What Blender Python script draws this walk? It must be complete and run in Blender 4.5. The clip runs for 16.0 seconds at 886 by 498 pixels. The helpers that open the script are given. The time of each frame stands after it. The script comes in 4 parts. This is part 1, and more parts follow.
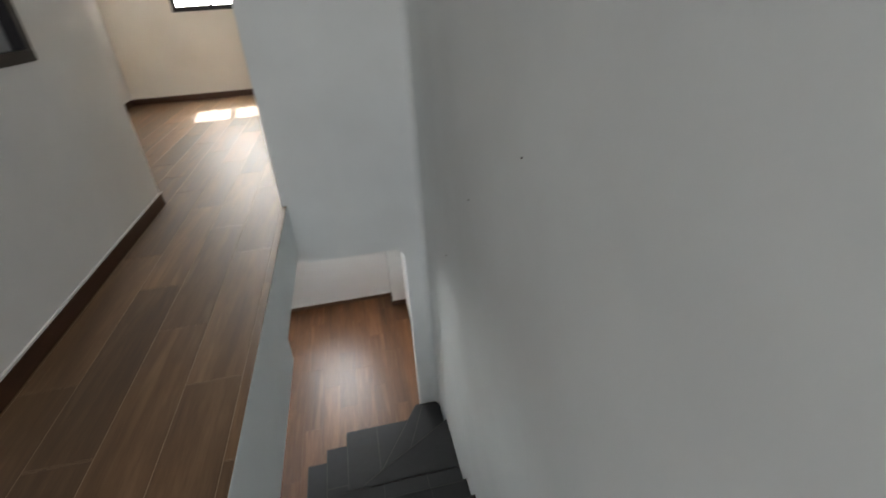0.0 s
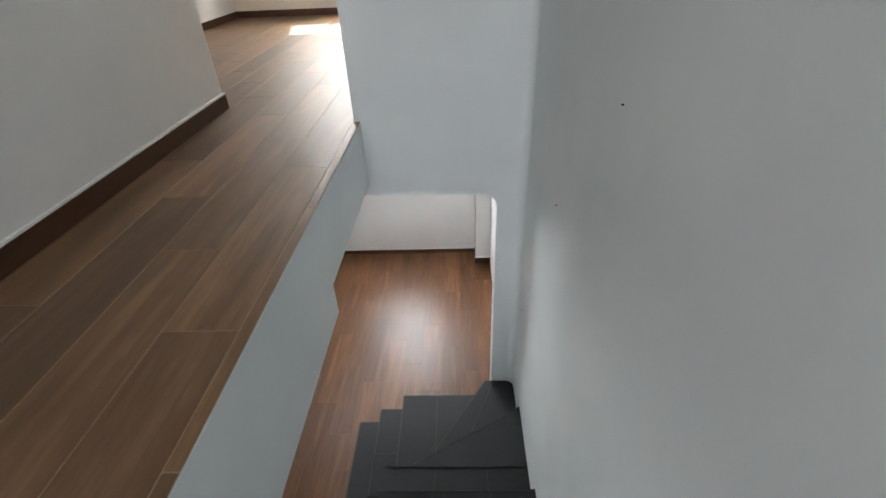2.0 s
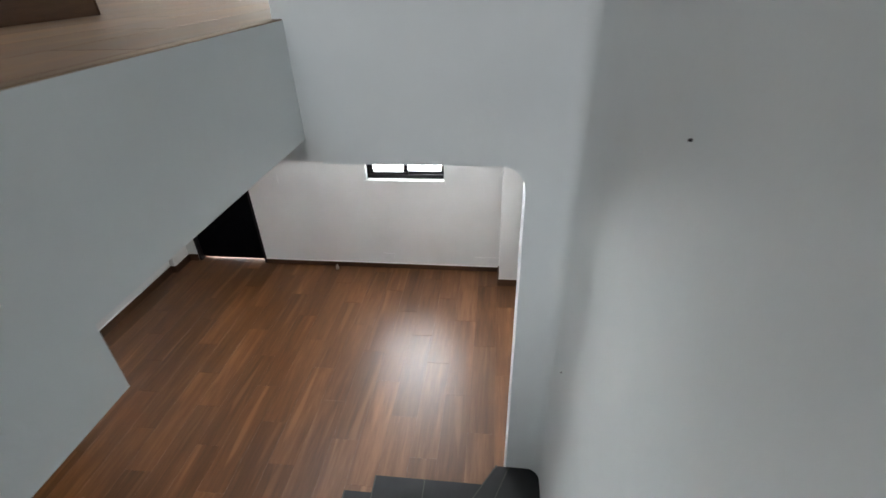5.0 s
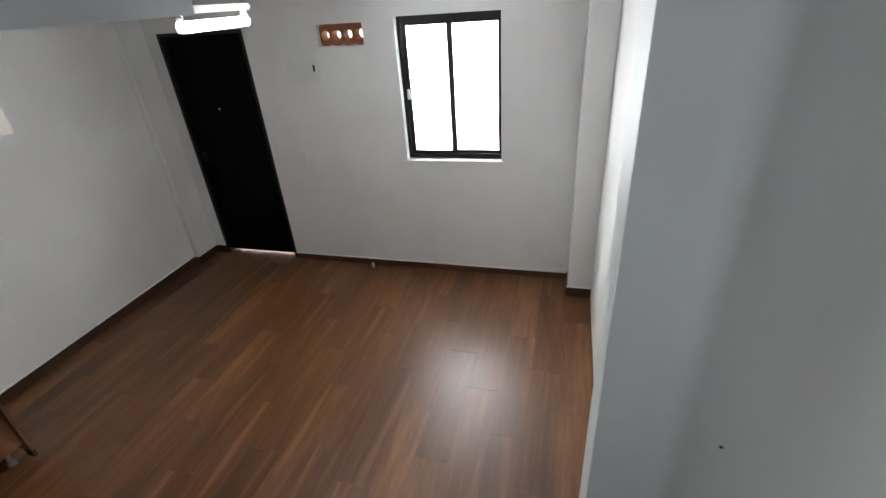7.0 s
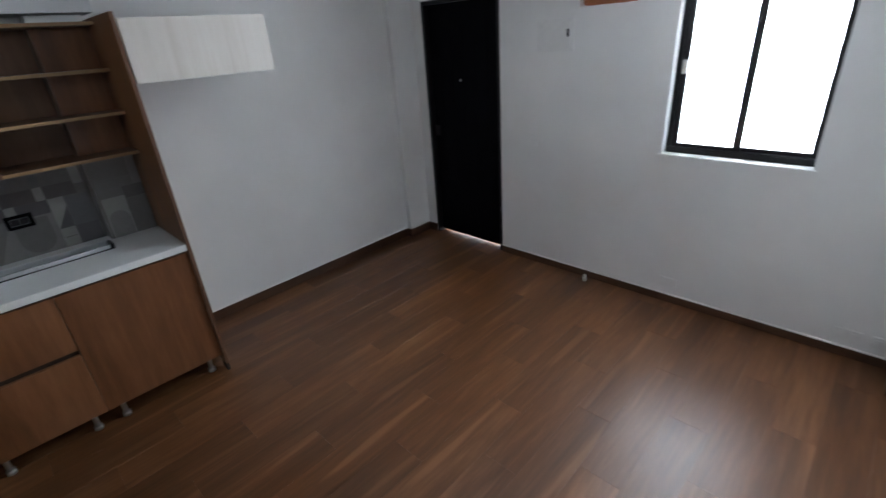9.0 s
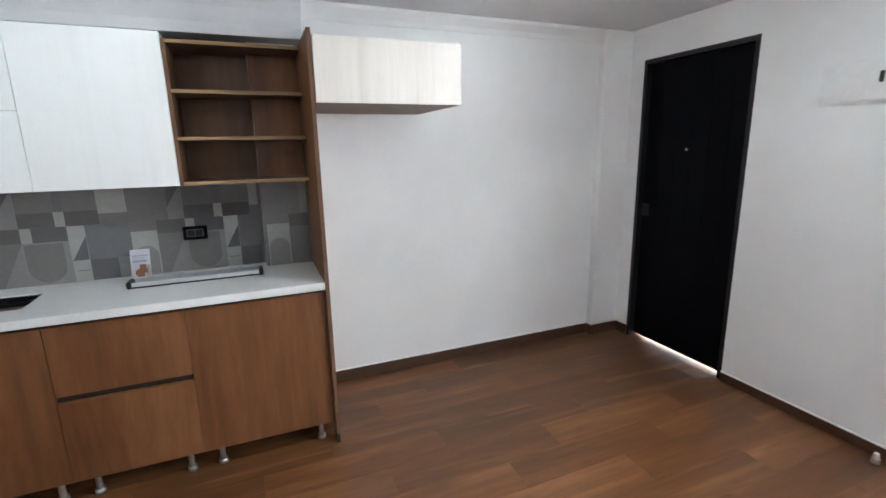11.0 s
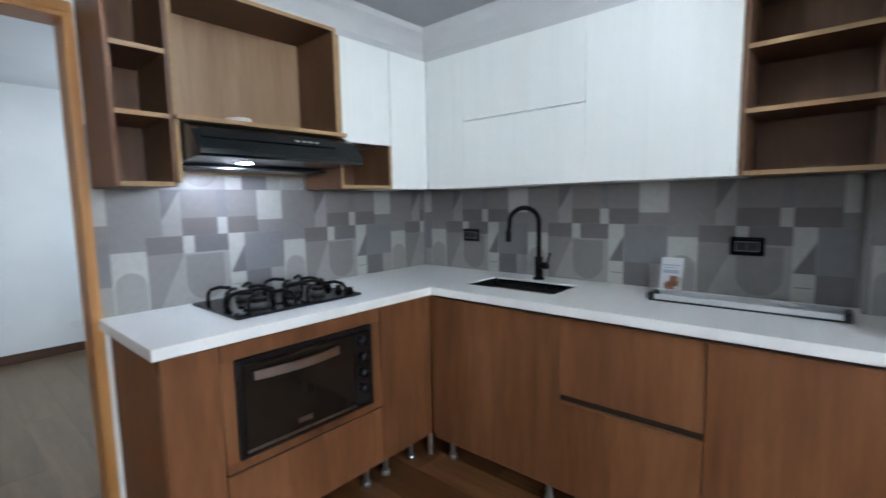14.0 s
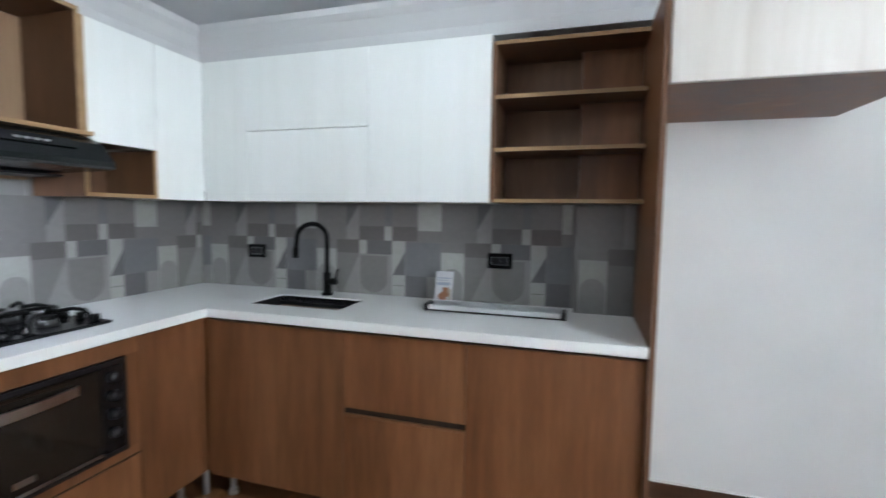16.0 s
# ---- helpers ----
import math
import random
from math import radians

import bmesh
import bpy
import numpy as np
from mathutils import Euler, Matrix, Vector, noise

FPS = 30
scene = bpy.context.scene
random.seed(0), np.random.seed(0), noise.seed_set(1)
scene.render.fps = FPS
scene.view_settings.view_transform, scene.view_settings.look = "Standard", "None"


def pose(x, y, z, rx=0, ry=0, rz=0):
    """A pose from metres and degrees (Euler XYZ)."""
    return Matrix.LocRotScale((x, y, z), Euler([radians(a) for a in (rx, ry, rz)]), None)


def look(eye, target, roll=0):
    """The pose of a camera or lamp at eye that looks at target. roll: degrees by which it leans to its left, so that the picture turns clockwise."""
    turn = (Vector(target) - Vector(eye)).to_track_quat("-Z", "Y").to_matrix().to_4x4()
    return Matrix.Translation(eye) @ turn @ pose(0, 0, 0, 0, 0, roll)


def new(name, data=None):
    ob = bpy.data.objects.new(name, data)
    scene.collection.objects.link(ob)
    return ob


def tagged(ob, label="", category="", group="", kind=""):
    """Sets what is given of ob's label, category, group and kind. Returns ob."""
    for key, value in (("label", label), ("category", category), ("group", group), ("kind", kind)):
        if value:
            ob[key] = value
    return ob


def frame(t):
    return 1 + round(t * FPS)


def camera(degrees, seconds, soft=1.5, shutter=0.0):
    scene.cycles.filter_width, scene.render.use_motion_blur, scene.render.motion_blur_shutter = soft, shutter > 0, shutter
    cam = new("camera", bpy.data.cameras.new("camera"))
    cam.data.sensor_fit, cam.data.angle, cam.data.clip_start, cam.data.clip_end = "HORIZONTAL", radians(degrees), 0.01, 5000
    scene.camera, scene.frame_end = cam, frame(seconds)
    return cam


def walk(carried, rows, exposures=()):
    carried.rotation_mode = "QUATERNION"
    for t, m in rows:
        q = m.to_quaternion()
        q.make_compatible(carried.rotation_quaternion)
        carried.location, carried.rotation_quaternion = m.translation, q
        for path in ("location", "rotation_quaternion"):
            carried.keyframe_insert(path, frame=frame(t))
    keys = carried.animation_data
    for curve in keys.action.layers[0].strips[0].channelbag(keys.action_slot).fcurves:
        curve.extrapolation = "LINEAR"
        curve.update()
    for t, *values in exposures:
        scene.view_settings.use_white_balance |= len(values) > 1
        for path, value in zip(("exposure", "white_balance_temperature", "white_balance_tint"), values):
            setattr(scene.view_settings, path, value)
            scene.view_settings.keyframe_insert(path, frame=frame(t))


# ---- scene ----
cam = camera(88.1, 16.0, shutter=0.4)
PATH = [
    (0, (3.424, -5.758, 3.985), (3.741, -4.048, 2.998), -3.5),
    (0.5, (3.477, -5.712, 3.944), (3.480, -4.024, 2.873), -0.8),
    (1, (3.481, -5.543, 3.808), (3.435, -3.856, 2.736), -1.1),
    (1.5, (3.423, -5.388, 3.701), (3.406, -3.744, 2.564), -3.9),
    (2, (3.460, -5.196, 3.580), (3.383, -3.543, 2.457), -2.6),
    (2.5, (3.503, -5.030, 3.484), (3.494, -3.380, 2.355), -2.0),
    (3, (3.472, -4.852, 3.341), (3.476, -3.226, 2.176), -4.7),
    (3.5, (3.519, -4.660, 3.184), (3.359, -2.974, 2.120), -2.0),
    (4, (3.539, -4.552, 3.088), (3.441, -2.870, 2.010), -2.0),
    (6.5, (3.615, -3.702, 2.451), (3.155, -2.018, 1.474), -2.5),
    (7, (3.572, -3.573, 2.268), (3.080, -1.891, 1.302), -4.2),
    (7.5, (3.542, -3.415, 2.183), (2.866, -1.866, 1.113), -6.9),
    (8, (3.556, -3.280, 2.059), (2.654, -1.829, 1.021), -5.7),
    (8.5, (3.432, -3.187, 1.988), (2.373, -1.733, 1.113), -4.0),
    (9, (3.335, -3.116, 1.872), (2.042, -1.846, 1.026), -4.4),
    (11.5, (2.678, -2.712, 1.448), (0.841, -2.005, 1.095), -0.5),
    (12, (2.491, -2.73, 1.347), (0.63, -2.044, 1.09), -1.8),
    (12.5, (2.333, -2.702, 1.311), (0.346, -2.583, 1.125), -0.2),
    (13, (2.262, -2.633, 1.309), (0.328, -3.097, 1.094), -0.8),
    (13.5, (2.217, -2.718, 1.299), (0.459, -3.652, 1.102), -1.1),
    (14, (2.226, -2.782, 1.315), (0.727, -4.091, 1.109), -1.1),
    (14.5, (2.265, -2.843, 1.31), (0.966, -4.355, 1.147), -1.1),
    (15, (2.252, -2.827, 1.313), (0.877, -4.268, 1.127), -0.9),
    (15.5, (2.198, -2.744, 1.341), (0.53, -3.829, 1.137), 0.2),
    (16, (2.23, -2.694, 1.335), (0.32, -3.268, 1.183), 0.8),
]
EXPOSURES = [(0, 1.8, 6750, 10), (1, 2.12, 6650, 10), (2, 2.25, 6550, 10), (4, 2.4, 6450, 10), (6.5, 1.74, 6650, 10), (7.5, 1.52, 6500, 10), (8, 1.42, 6300, 10), (9.2, 1.5, 6000, 10), (11.3, 2.68, 6300, 10), (12.5, 2.6, 6200, 10), (13, 2.44, 6050, 9), (14, 2.5, 5950, 8), (16, 2.6, 6050, 8)]
walk(cam, [(t, look(eye, target, roll)) for t, eye, target, roll in PATH], EXPOSURES)

# ---- light ----
world = bpy.data.worlds.new("sky")
scene.world = world
world.use_nodes = True
wn = world.node_tree
sky = wn.nodes.new("ShaderNodeTexSky")
sky.sky_type = "NISHITA"
sky.sun_disc = False
sky.sun_elevation = radians(51)
sky.sun_rotation = radians(-8)
wn.links.new(sky.outputs[0], wn.nodes["Background"].inputs[0])
wn.nodes["Background"].inputs[1].default_value = 0.06

sun = new("sun", bpy.data.lights.new("sun", "SUN"))
sun.data.energy, sun.data.angle, sun.data.color = 5.0, radians(0.6), (1, 0.95, 0.88)
sun.matrix_world = look((0.9, 8, 10), (0.9 + 0.13, 8 - 0.9, 10 - 1.116))


def area_lamp(name, eye, target, w, h, watts, color):
    ob = new(name, bpy.data.lights.new(name, "AREA"))
    ob.data.shape, ob.data.size, ob.data.size_y = "RECTANGLE", w, h
    ob.data.energy, ob.data.color = watts, color
    ob.matrix_world = look(eye, target)
    return ob


# daylight in the front and upper windows; added landing and bedroom fills, their openings unseen
area_lamp("window_daylight", (2.67, 0.17, 1.61), (2.67, -2, 1.3), 0.78, 1.05, 14, (0.93, 0.97, 1.0))
area_lamp("upper_window_daylight", (1.84, 2.0, 4.35), (1.9, -2, 3.4), 1.1, 0.9, 23, (1.0, 0.97, 0.93))
area_lamp("landing_fill", (3.0, -9.3, 4.3), (3.2, -4.5, 3.2), 1.4, 1.2, 17.5, (0.97, 0.98, 1.0))
area_lamp("bedroom_fill", (0.2, -6.8, 1.6), (3.0, -7.2, 1.1), 1.0, 1.1, 5, (0.82, 0.92, 1.0))

# ---- materials ----


def material(name):
    m = bpy.data.materials.new(name)
    m.use_nodes = True
    return m, m.node_tree, m.node_tree.nodes["Principled BSDF"]


def node(nt, kind, **kw):
    n = nt.nodes.new(kind)
    for k, v in kw.items():
        n.inputs[k.replace("_", " ")].default_value = v
    return n


def coords(nt, scale):
    tc = nt.nodes.new("ShaderNodeTexCoord")
    mp = nt.nodes.new("ShaderNodeMapping")
    mp.inputs["Scale"].default_value = scale
    nt.links.new(tc.outputs["Object"], mp.inputs["Vector"])
    return mp.outputs["Vector"]


def ramp(nt, fac, stops):
    r = nt.nodes.new("ShaderNodeValToRGB")
    while len(r.color_ramp.elements) < len(stops):
        r.color_ramp.elements.new(0.5)
    for e, (pos, c) in zip(r.color_ramp.elements, stops):
        e.position, e.color = pos, (*c, 1)
    nt.links.new(fac, r.inputs[0])
    return r.outputs[0]


def add_bump(nt, bsdf, height, strength, distance=0.01):
    b = nt.nodes.new("ShaderNodeBump")
    b.inputs["Strength"].default_value = strength
    b.inputs["Distance"].default_value = distance
    nt.links.new(height, b.inputs["Height"])
    nt.links.new(b.outputs[0], bsdf.inputs["Normal"])


def mix(nt, a, b, fac, mode="MULTIPLY"):
    n = nt.nodes.new("ShaderNodeMix")
    n.data_type, n.blend_type = "RGBA", mode
    for sock, v in ((n.inputs[6], a), (n.inputs[7], b), (n.inputs[0], fac)):
        if isinstance(v, (int, float)):
            sock.default_value = v
        elif isinstance(v, tuple):
            sock.default_value = (*v, 1)
        else:
            nt.links.new(v, sock)
    return n.outputs[2]


def plaster(name, color, rough=0.75):
    m, nt, b = material(name)
    v = coords(nt, (1, 1, 1))
    big = node(nt, "ShaderNodeTexNoise", Scale=1.6, Detail=4.0)
    fine = node(nt, "ShaderNodeTexNoise", Scale=55.0, Detail=3.0)
    trowel = node(nt, "ShaderNodeTexNoise", Scale=7.0, Detail=5.0, Roughness=0.6)
    for n in (big, fine, trowel):
        nt.links.new(v, n.inputs["Vector"])
    lo = tuple(c * 0.93 for c in color)
    base = ramp(nt, big.outputs[0], [(0.35, lo), (0.62, color)])
    nt.links.new(base, b.inputs["Base Color"])
    b.inputs["Roughness"].default_value = rough
    h = mix(nt, trowel.outputs[0], fine.outputs[0], 0.25, "MIX")
    add_bump(nt, b, h, 0.35, 0.006)
    return m


def wood(name, dark, mid, light, stretch, rough, vary=0.25, gloss_noise=True, speed=1.0, streak=0.0, streak_color=(0.4, 0.2, 0.1)):
    """Grain drawn out along the axis with the small scale; every piece shifts its tone and grain by its own random value."""
    m, nt, b = material(name)
    tc = nt.nodes.new("ShaderNodeTexCoord")
    info = nt.nodes.new("ShaderNodeObjectInfo")
    shift = nt.nodes.new("ShaderNodeVectorMath")
    shift.operation = "SCALE"
    shift.inputs[0].default_value = (7.3, 3.1, 5.7)
    nt.links.new(info.outputs["Random"], shift.inputs["Scale"])
    add = nt.nodes.new("ShaderNodeVectorMath")
    nt.links.new(tc.outputs["Object"], add.inputs[0])
    nt.links.new(shift.outputs[0], add.inputs[1])
    mp = nt.nodes.new("ShaderNodeMapping")
    mp.inputs["Scale"].default_value = stretch
    nt.links.new(add.outputs[0], mp.inputs["Vector"])
    g = node(nt, "ShaderNodeTexNoise", Scale=1.0 * speed, Detail=8.0, Roughness=0.62, Distortion=0.5)
    f = node(nt, "ShaderNodeTexNoise", Scale=5.0 * speed, Detail=4.0, Roughness=0.7)
    for n in (g, f):
        nt.links.new(mp.outputs[0], n.inputs["Vector"])
    fac = mix(nt, g.outputs[0], f.outputs[0], 0.35, "MIX")
    col = ramp(nt, fac, [(0.33, dark), (0.5, mid), (0.68, light)])
    if streak:
        long = nt.nodes.new("ShaderNodeMapping")
        long.inputs["Scale"].default_value = (stretch[0] * 1.7, stretch[1] * 1.6, stretch[2])
        nt.links.new(add.outputs[0], long.inputs["Vector"])
        st = node(nt, "ShaderNodeTexNoise", Scale=1.0, Detail=2.0, Roughness=0.45, Distortion=0.3)
        nt.links.new(long.outputs[0], st.inputs["Vector"])
        where = ramp(nt, st.outputs[0], [(0.61, (0, 0, 0)), (0.72, (streak,) * 3)])
        col = mix(nt, col, streak_color, where, "MIX")
    tone = ramp(nt, info.outputs["Random"], [(0.0, (1 - vary,) * 3), (1.0, (1.0, 1.0, 1.0))])
    nt.links.new(mix(nt, col, tone, 1.0), b.inputs["Base Color"])
    if gloss_noise:
        r = ramp(nt, fac, [(0.3, (rough - 0.06,) * 3), (0.7, (rough + 0.08,) * 3)])
        nt.links.new(r, b.inputs["Roughness"])
    else:
        b.inputs["Roughness"].default_value = rough
    add_bump(nt, b, fac, 0.12, 0.004)
    return m


def plain(name, color, rough=0.5, metal=0.0, grain=0.06, scale=30.0):
    m, nt, b = material(name)
    n = node(nt, "ShaderNodeTexNoise", Scale=scale, Detail=4.0)
    nt.links.new(coords(nt, (1, 1, 1)), n.inputs["Vector"])
    lo = tuple(c * (1 - grain) for c in color)
    nt.links.new(ramp(nt, n.outputs[0], [(0.3, lo), (0.7, color)]), b.inputs["Base Color"])
    b.inputs["Roughness"].default_value = rough
    b.inputs["Metallic"].default_value = metal
    add_bump(nt, b, n.outputs[0], 0.05, 0.002)
    return m


def glow(name, color, strength):
    m, nt, b = material(name)
    b.inputs["Base Color"].default_value = (*color, 1)
    b.inputs["Emission Color"].default_value = (*color, 1)
    b.inputs["Emission Strength"].default_value = strength
    return m


WALL = plaster("white_wall_paint", (0.80, 0.80, 0.79))
# same white paint; the dim sky light on it is in this cooler colour
STAIRWALL = plaster("sky_tinted_wall_paint", (0.75, 0.785, 0.79), 0.6)
CREAM = plaster("cream_wall_paint", (0.82, 0.77, 0.68))
CEILING = plaster("ceiling_paint", (0.78, 0.78, 0.79))
# little light reaches this ceiling above the bulb: that dimness is in the grey
KITCHENTOP = plaster("dimmed_kitchen_ceiling_paint", (0.50, 0.515, 0.54))
# rough white plaster, darkened in colour for the shade it sits in
CORNICE = plaster("shade_greyed_rough_cornice", (0.60, 0.60, 0.61), 0.85)
CAULK = plain("white_caulk", (0.86, 0.86, 0.85), 0.6)
FLOORWOOD = wood("red_brown_floor_plank", (0.09, 0.036, 0.013), (0.165, 0.066, 0.024), (0.27, 0.122, 0.05), (7, 0.6, 7), 0.36, 0.34, streak=0.5, streak_color=(0.36, 0.17, 0.075))
UPPERWOOD = wood("brown_floor_plank", (0.10, 0.05, 0.021), (0.16, 0.085, 0.038), (0.255, 0.145, 0.072), (9, 0.9, 9), 0.5, 0.5, streak=0.4, streak_color=(0.33, 0.20, 0.10))
BEDWOOD = wood("grey_brown_floor_plank", (0.13, 0.082, 0.046), (0.20, 0.13, 0.074), (0.29, 0.20, 0.12), (9, 0.9, 9), 0.35, 0.3)
GROUT = plain("dark_joint", (0.16, 0.075, 0.035), 0.8)
LIGHTGROUT = plain("tan_joint", (0.34, 0.24, 0.16), 0.8)
SKIRT = wood("dark_skirting", (0.045, 0.02, 0.01), (0.07, 0.032, 0.016), (0.105, 0.05, 0.027), (2, 2, 14), 0.4, 0.1)
CABWOOD = wood("walnut_laminate", (0.092, 0.035, 0.013), (0.188, 0.074, 0.028), (0.29, 0.126, 0.052), (3.6, 3.6, 0.45), 0.42, 0.16, streak=0.4, streak_color=(0.36, 0.165, 0.07))
# darker copy of the walnut: shade inside shelves and boxes is in the colour
CABDARK = wood("shaded_walnut_laminate", (0.085, 0.039, 0.018), (0.13, 0.062, 0.030), (0.19, 0.095, 0.048), (5, 5, 0.7), 0.5, 0.1)
OAKEDGE = wood("oak_edge_band", (0.27, 0.16, 0.075), (0.36, 0.225, 0.11), (0.45, 0.29, 0.15), (0.8, 0.8, 9), 0.45, 0.1)
PALEWOOD = wood("pale_streaked_laminate", (0.60, 0.55, 0.49), (0.70, 0.655, 0.60), (0.77, 0.735, 0.69), (8, 8, 0.45), 0.42, 0.03)
WHITELAM = wood("white_streaked_laminate", (0.82, 0.83, 0.81), (0.86, 0.87, 0.855), (0.89, 0.90, 0.89), (7, 7, 0.35), 0.35, 0.03)
PINE = wood("varnished_pine", (0.38, 0.17, 0.045), (0.50, 0.24, 0.07), (0.60, 0.32, 0.11), (7, 7, 0.6), 0.38, 0.1)
QUARTZ = plain("white_quartz", (0.86, 0.86, 0.85), 0.22, 0, 0.04, 90)
STAIRTILE = plain("charcoal_stair_tile", (0.010, 0.010, 0.012), 0.62, 0, 0.35, 22)
STAIRJOINT = plain("grey_grout", (0.06, 0.054, 0.05), 0.85)
BLACKDOOR = plain("black_painted_steel", (0.002, 0.002, 0.004), 0.5, 0, 0.3, 9)
BLACKDOOR.node_tree.nodes["Principled BSDF"].inputs["Specular IOR Level"].default_value = 0.08
BLACKALU = plain("black_aluminium", (0.012, 0.011, 0.013), 0.4, 0.3)
BLACKGLOSS = plain("black_glass", (0.008, 0.008, 0.009), 0.06, 0, 0.1)
BLACKIRON = plain("black_cast_iron", (0.005, 0.005, 0.005), 0.45, 0, 0.3)
BLACKIRON.node_tree.nodes["Principled BSDF"].inputs["Specular IOR Level"].default_value = 0.14
BLACKSINK = plain("black_granite_composite", (0.004, 0.004, 0.005), 0.5, 0, 0.3, 200)
STEEL = plain("brushed_steel", (0.62, 0.62, 0.62), 0.28, 1.0, 0.1, 60)
PLASTIC = plain("white_plastic", (0.78, 0.78, 0.77), 0.35)
CLAY = plain("orange_clay_block", (0.38, 0.14, 0.06), 0.85, 0, 0.3, 25)
# near-black puts the shade of cabinet gaps into colour; also the panel foot
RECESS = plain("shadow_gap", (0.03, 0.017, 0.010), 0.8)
PAPER = plain("printed_paper", (0.52, 0.52, 0.55), 0.6)
TERRA = plain("brown_printed_shape", (0.28, 0.12, 0.06), 0.6)
LAMPGLOW = glow("lit_hood_lamp", (0.85, 0.9, 1.0), 6)
TUBEGLOW = glow("lit_led_tube", (0.95, 0.98, 1.0), 8)
DAYGLOW = glow("bright_daylight_haze", (1.0, 1.0, 1.0), 1.2)
CLEAR, _nt, _b = material("window_glass")
_b.inputs["Base Color"].default_value = (0.95, 0.97, 0.97, 1)
_b.inputs["Transmission Weight"].default_value = 1.0
_b.inputs["Roughness"].default_value = 0.02
_b.inputs["IOR"].default_value = 1.45

# ---- mesh helpers ----


def box(bm, x0, x1, y0, y1, z0, z1, r=0.0):
    m = Matrix.Translation(((x0 + x1) / 2, (y0 + y1) / 2, (z0 + z1) / 2)) @ Matrix.Diagonal((abs(x1 - x0), abs(y1 - y0), abs(z1 - z0), 1))
    made = bmesh.ops.create_cube(bm, size=1, matrix=m)
    if r:
        edges = list({e for v in made["verts"] for e in v.link_edges})
        bmesh.ops.bevel(bm, geom=edges, offset=r, segments=2, affect="EDGES")
    return bm


def boxes(*rows, r=0.0):
    bm = bmesh.new()
    for row in rows:
        box(bm, *row, r=r)
    return bm


def cyl(bm, a, b, r, r2=None, seg=16):
    a, b = Vector(a), Vector(b)
    d = b - a
    m = Matrix.Translation((a + b) / 2) @ d.to_track_quat("Z", "Y").to_matrix().to_4x4()
    bmesh.ops.create_cone(bm, cap_ends=True, segments=seg, radius1=r, radius2=r if r2 is None else r2, depth=d.length, matrix=m)
    return bm


def rods(*rows):
    bm = bmesh.new()
    for row in rows:
        cyl(bm, *row)
    return bm


def tube(points, r, seg=10):
    """A bent round bar through the points."""
    bm = bmesh.new()
    pts = [Vector(q) for q in points]
    rings = []
    side = None
    for k, q in enumerate(pts):
        d = (pts[min(k + 1, len(pts) - 1)] - pts[max(k - 1, 0)]).normalized()
        if side is None:
            side = d.orthogonal().normalized()
        side = (side - d * side.dot(d)).normalized()
        up = d.cross(side)
        rings.append([bm.verts.new(q + (side * math.cos(a) + up * math.sin(a)) * r) for a in [2 * math.pi * j / seg for j in range(seg)]])
    for a, b in zip(rings, rings[1:]):
        for j in range(seg):
            bm.faces.new((a[j], a[(j + 1) % seg], b[(j + 1) % seg], b[j]))
    bm.faces.new(rings[0][::-1])
    bm.faces.new(rings[-1])
    return bm


def prism(bm, poly, z0, z1):
    """An upright block over a plan outline."""
    lo = [bm.verts.new((x, y, z0)) for x, y in poly]
    hi = [bm.verts.new((x, y, z1)) for x, y in poly]
    n = len(poly)
    bm.faces.new(hi)
    bm.faces.new(lo[::-1])
    for k in range(n):
        bm.faces.new((lo[k], lo[(k + 1) % n], hi[(k + 1) % n], hi[k]))
    bmesh.ops.recalc_face_normals(bm, faces=bm.faces)
    return bm


def profile_x(bm, outline, x0, x1):
    """A bar along x with an outline of (y, z)."""
    a = [bm.verts.new((x0, y, z)) for y, z in outline]
    b = [bm.verts.new((x1, y, z)) for y, z in outline]
    n = len(outline)
    bm.faces.new(a)
    bm.faces.new(b[::-1])
    for k in range(n):
        bm.faces.new((a[k], b[k], b[(k + 1) % n], a[(k + 1) % n]))
    bmesh.ops.recalc_face_normals(bm, faces=bm.faces)
    return bm


def profile_y(bm, outline, y0, y1):
    """A bar along y with an outline of (x, z)."""
    profile_x(bm, outline, y0, y1)
    n = 2 * len(outline)
    bm.verts.ensure_lookup_table()
    for v in bm.verts[-n:]:
        v.co = Vector((v.co.y, v.co.x, v.co.z))
    bmesh.ops.recalc_face_normals(bm, faces=bm.faces)
    return bm


def to_mesh(name, bm, mat, smooth=False):
    me = bpy.data.meshes.new(name)
    bm.to_mesh(me)
    bm.free()
    me.materials.append(mat)
    if smooth:
        me.shade_smooth()
    return me


def structure(name, bm, mat, label=""):
    return tagged(new(name, to_mesh(name, bm, mat)), label, name.rstrip("_0123456789").split("_")[0], kind="structure")


def thing(name, at, label, category, group=""):
    ob = new(name)
    ob.location = at
    ob["root"] = at
    return tagged(ob, label, category, group)


def part(name, bm, mat, parent, label="", smooth=False):
    """One mesh under a thing or a part, given in world metres."""
    root = parent
    while root.parent:
        root = root.parent
    if root.type == "EMPTY":
        bmesh.ops.translate(bm, verts=bm.verts, vec=-root.location)
    ob = new(name, to_mesh(name, bm, mat, smooth))
    ob.parent = parent
    if label:
        ob["label"] = label
    return ob


# ---- plan ----
YS = -4.883      # stove wall
FX = -0.07       # wall beside the fridge place
XR = 3.845       # stair and right wall
ZC = 2.365       # lower ceiling
ZU = 2.784       # upper floor
ZT = 5.15        # upper ceiling
XE = 2.935       # edge of the stair opening
YW = -2.80       # wall that ends the stair
STEP = 0.174
DOOR_X0, DOOR_X1, DOOR_Z = 0.114, 0.962, 2.14
WX0, WX1, WZ0, WZ1 = 2.272, 3.072, 1.068, 2.158
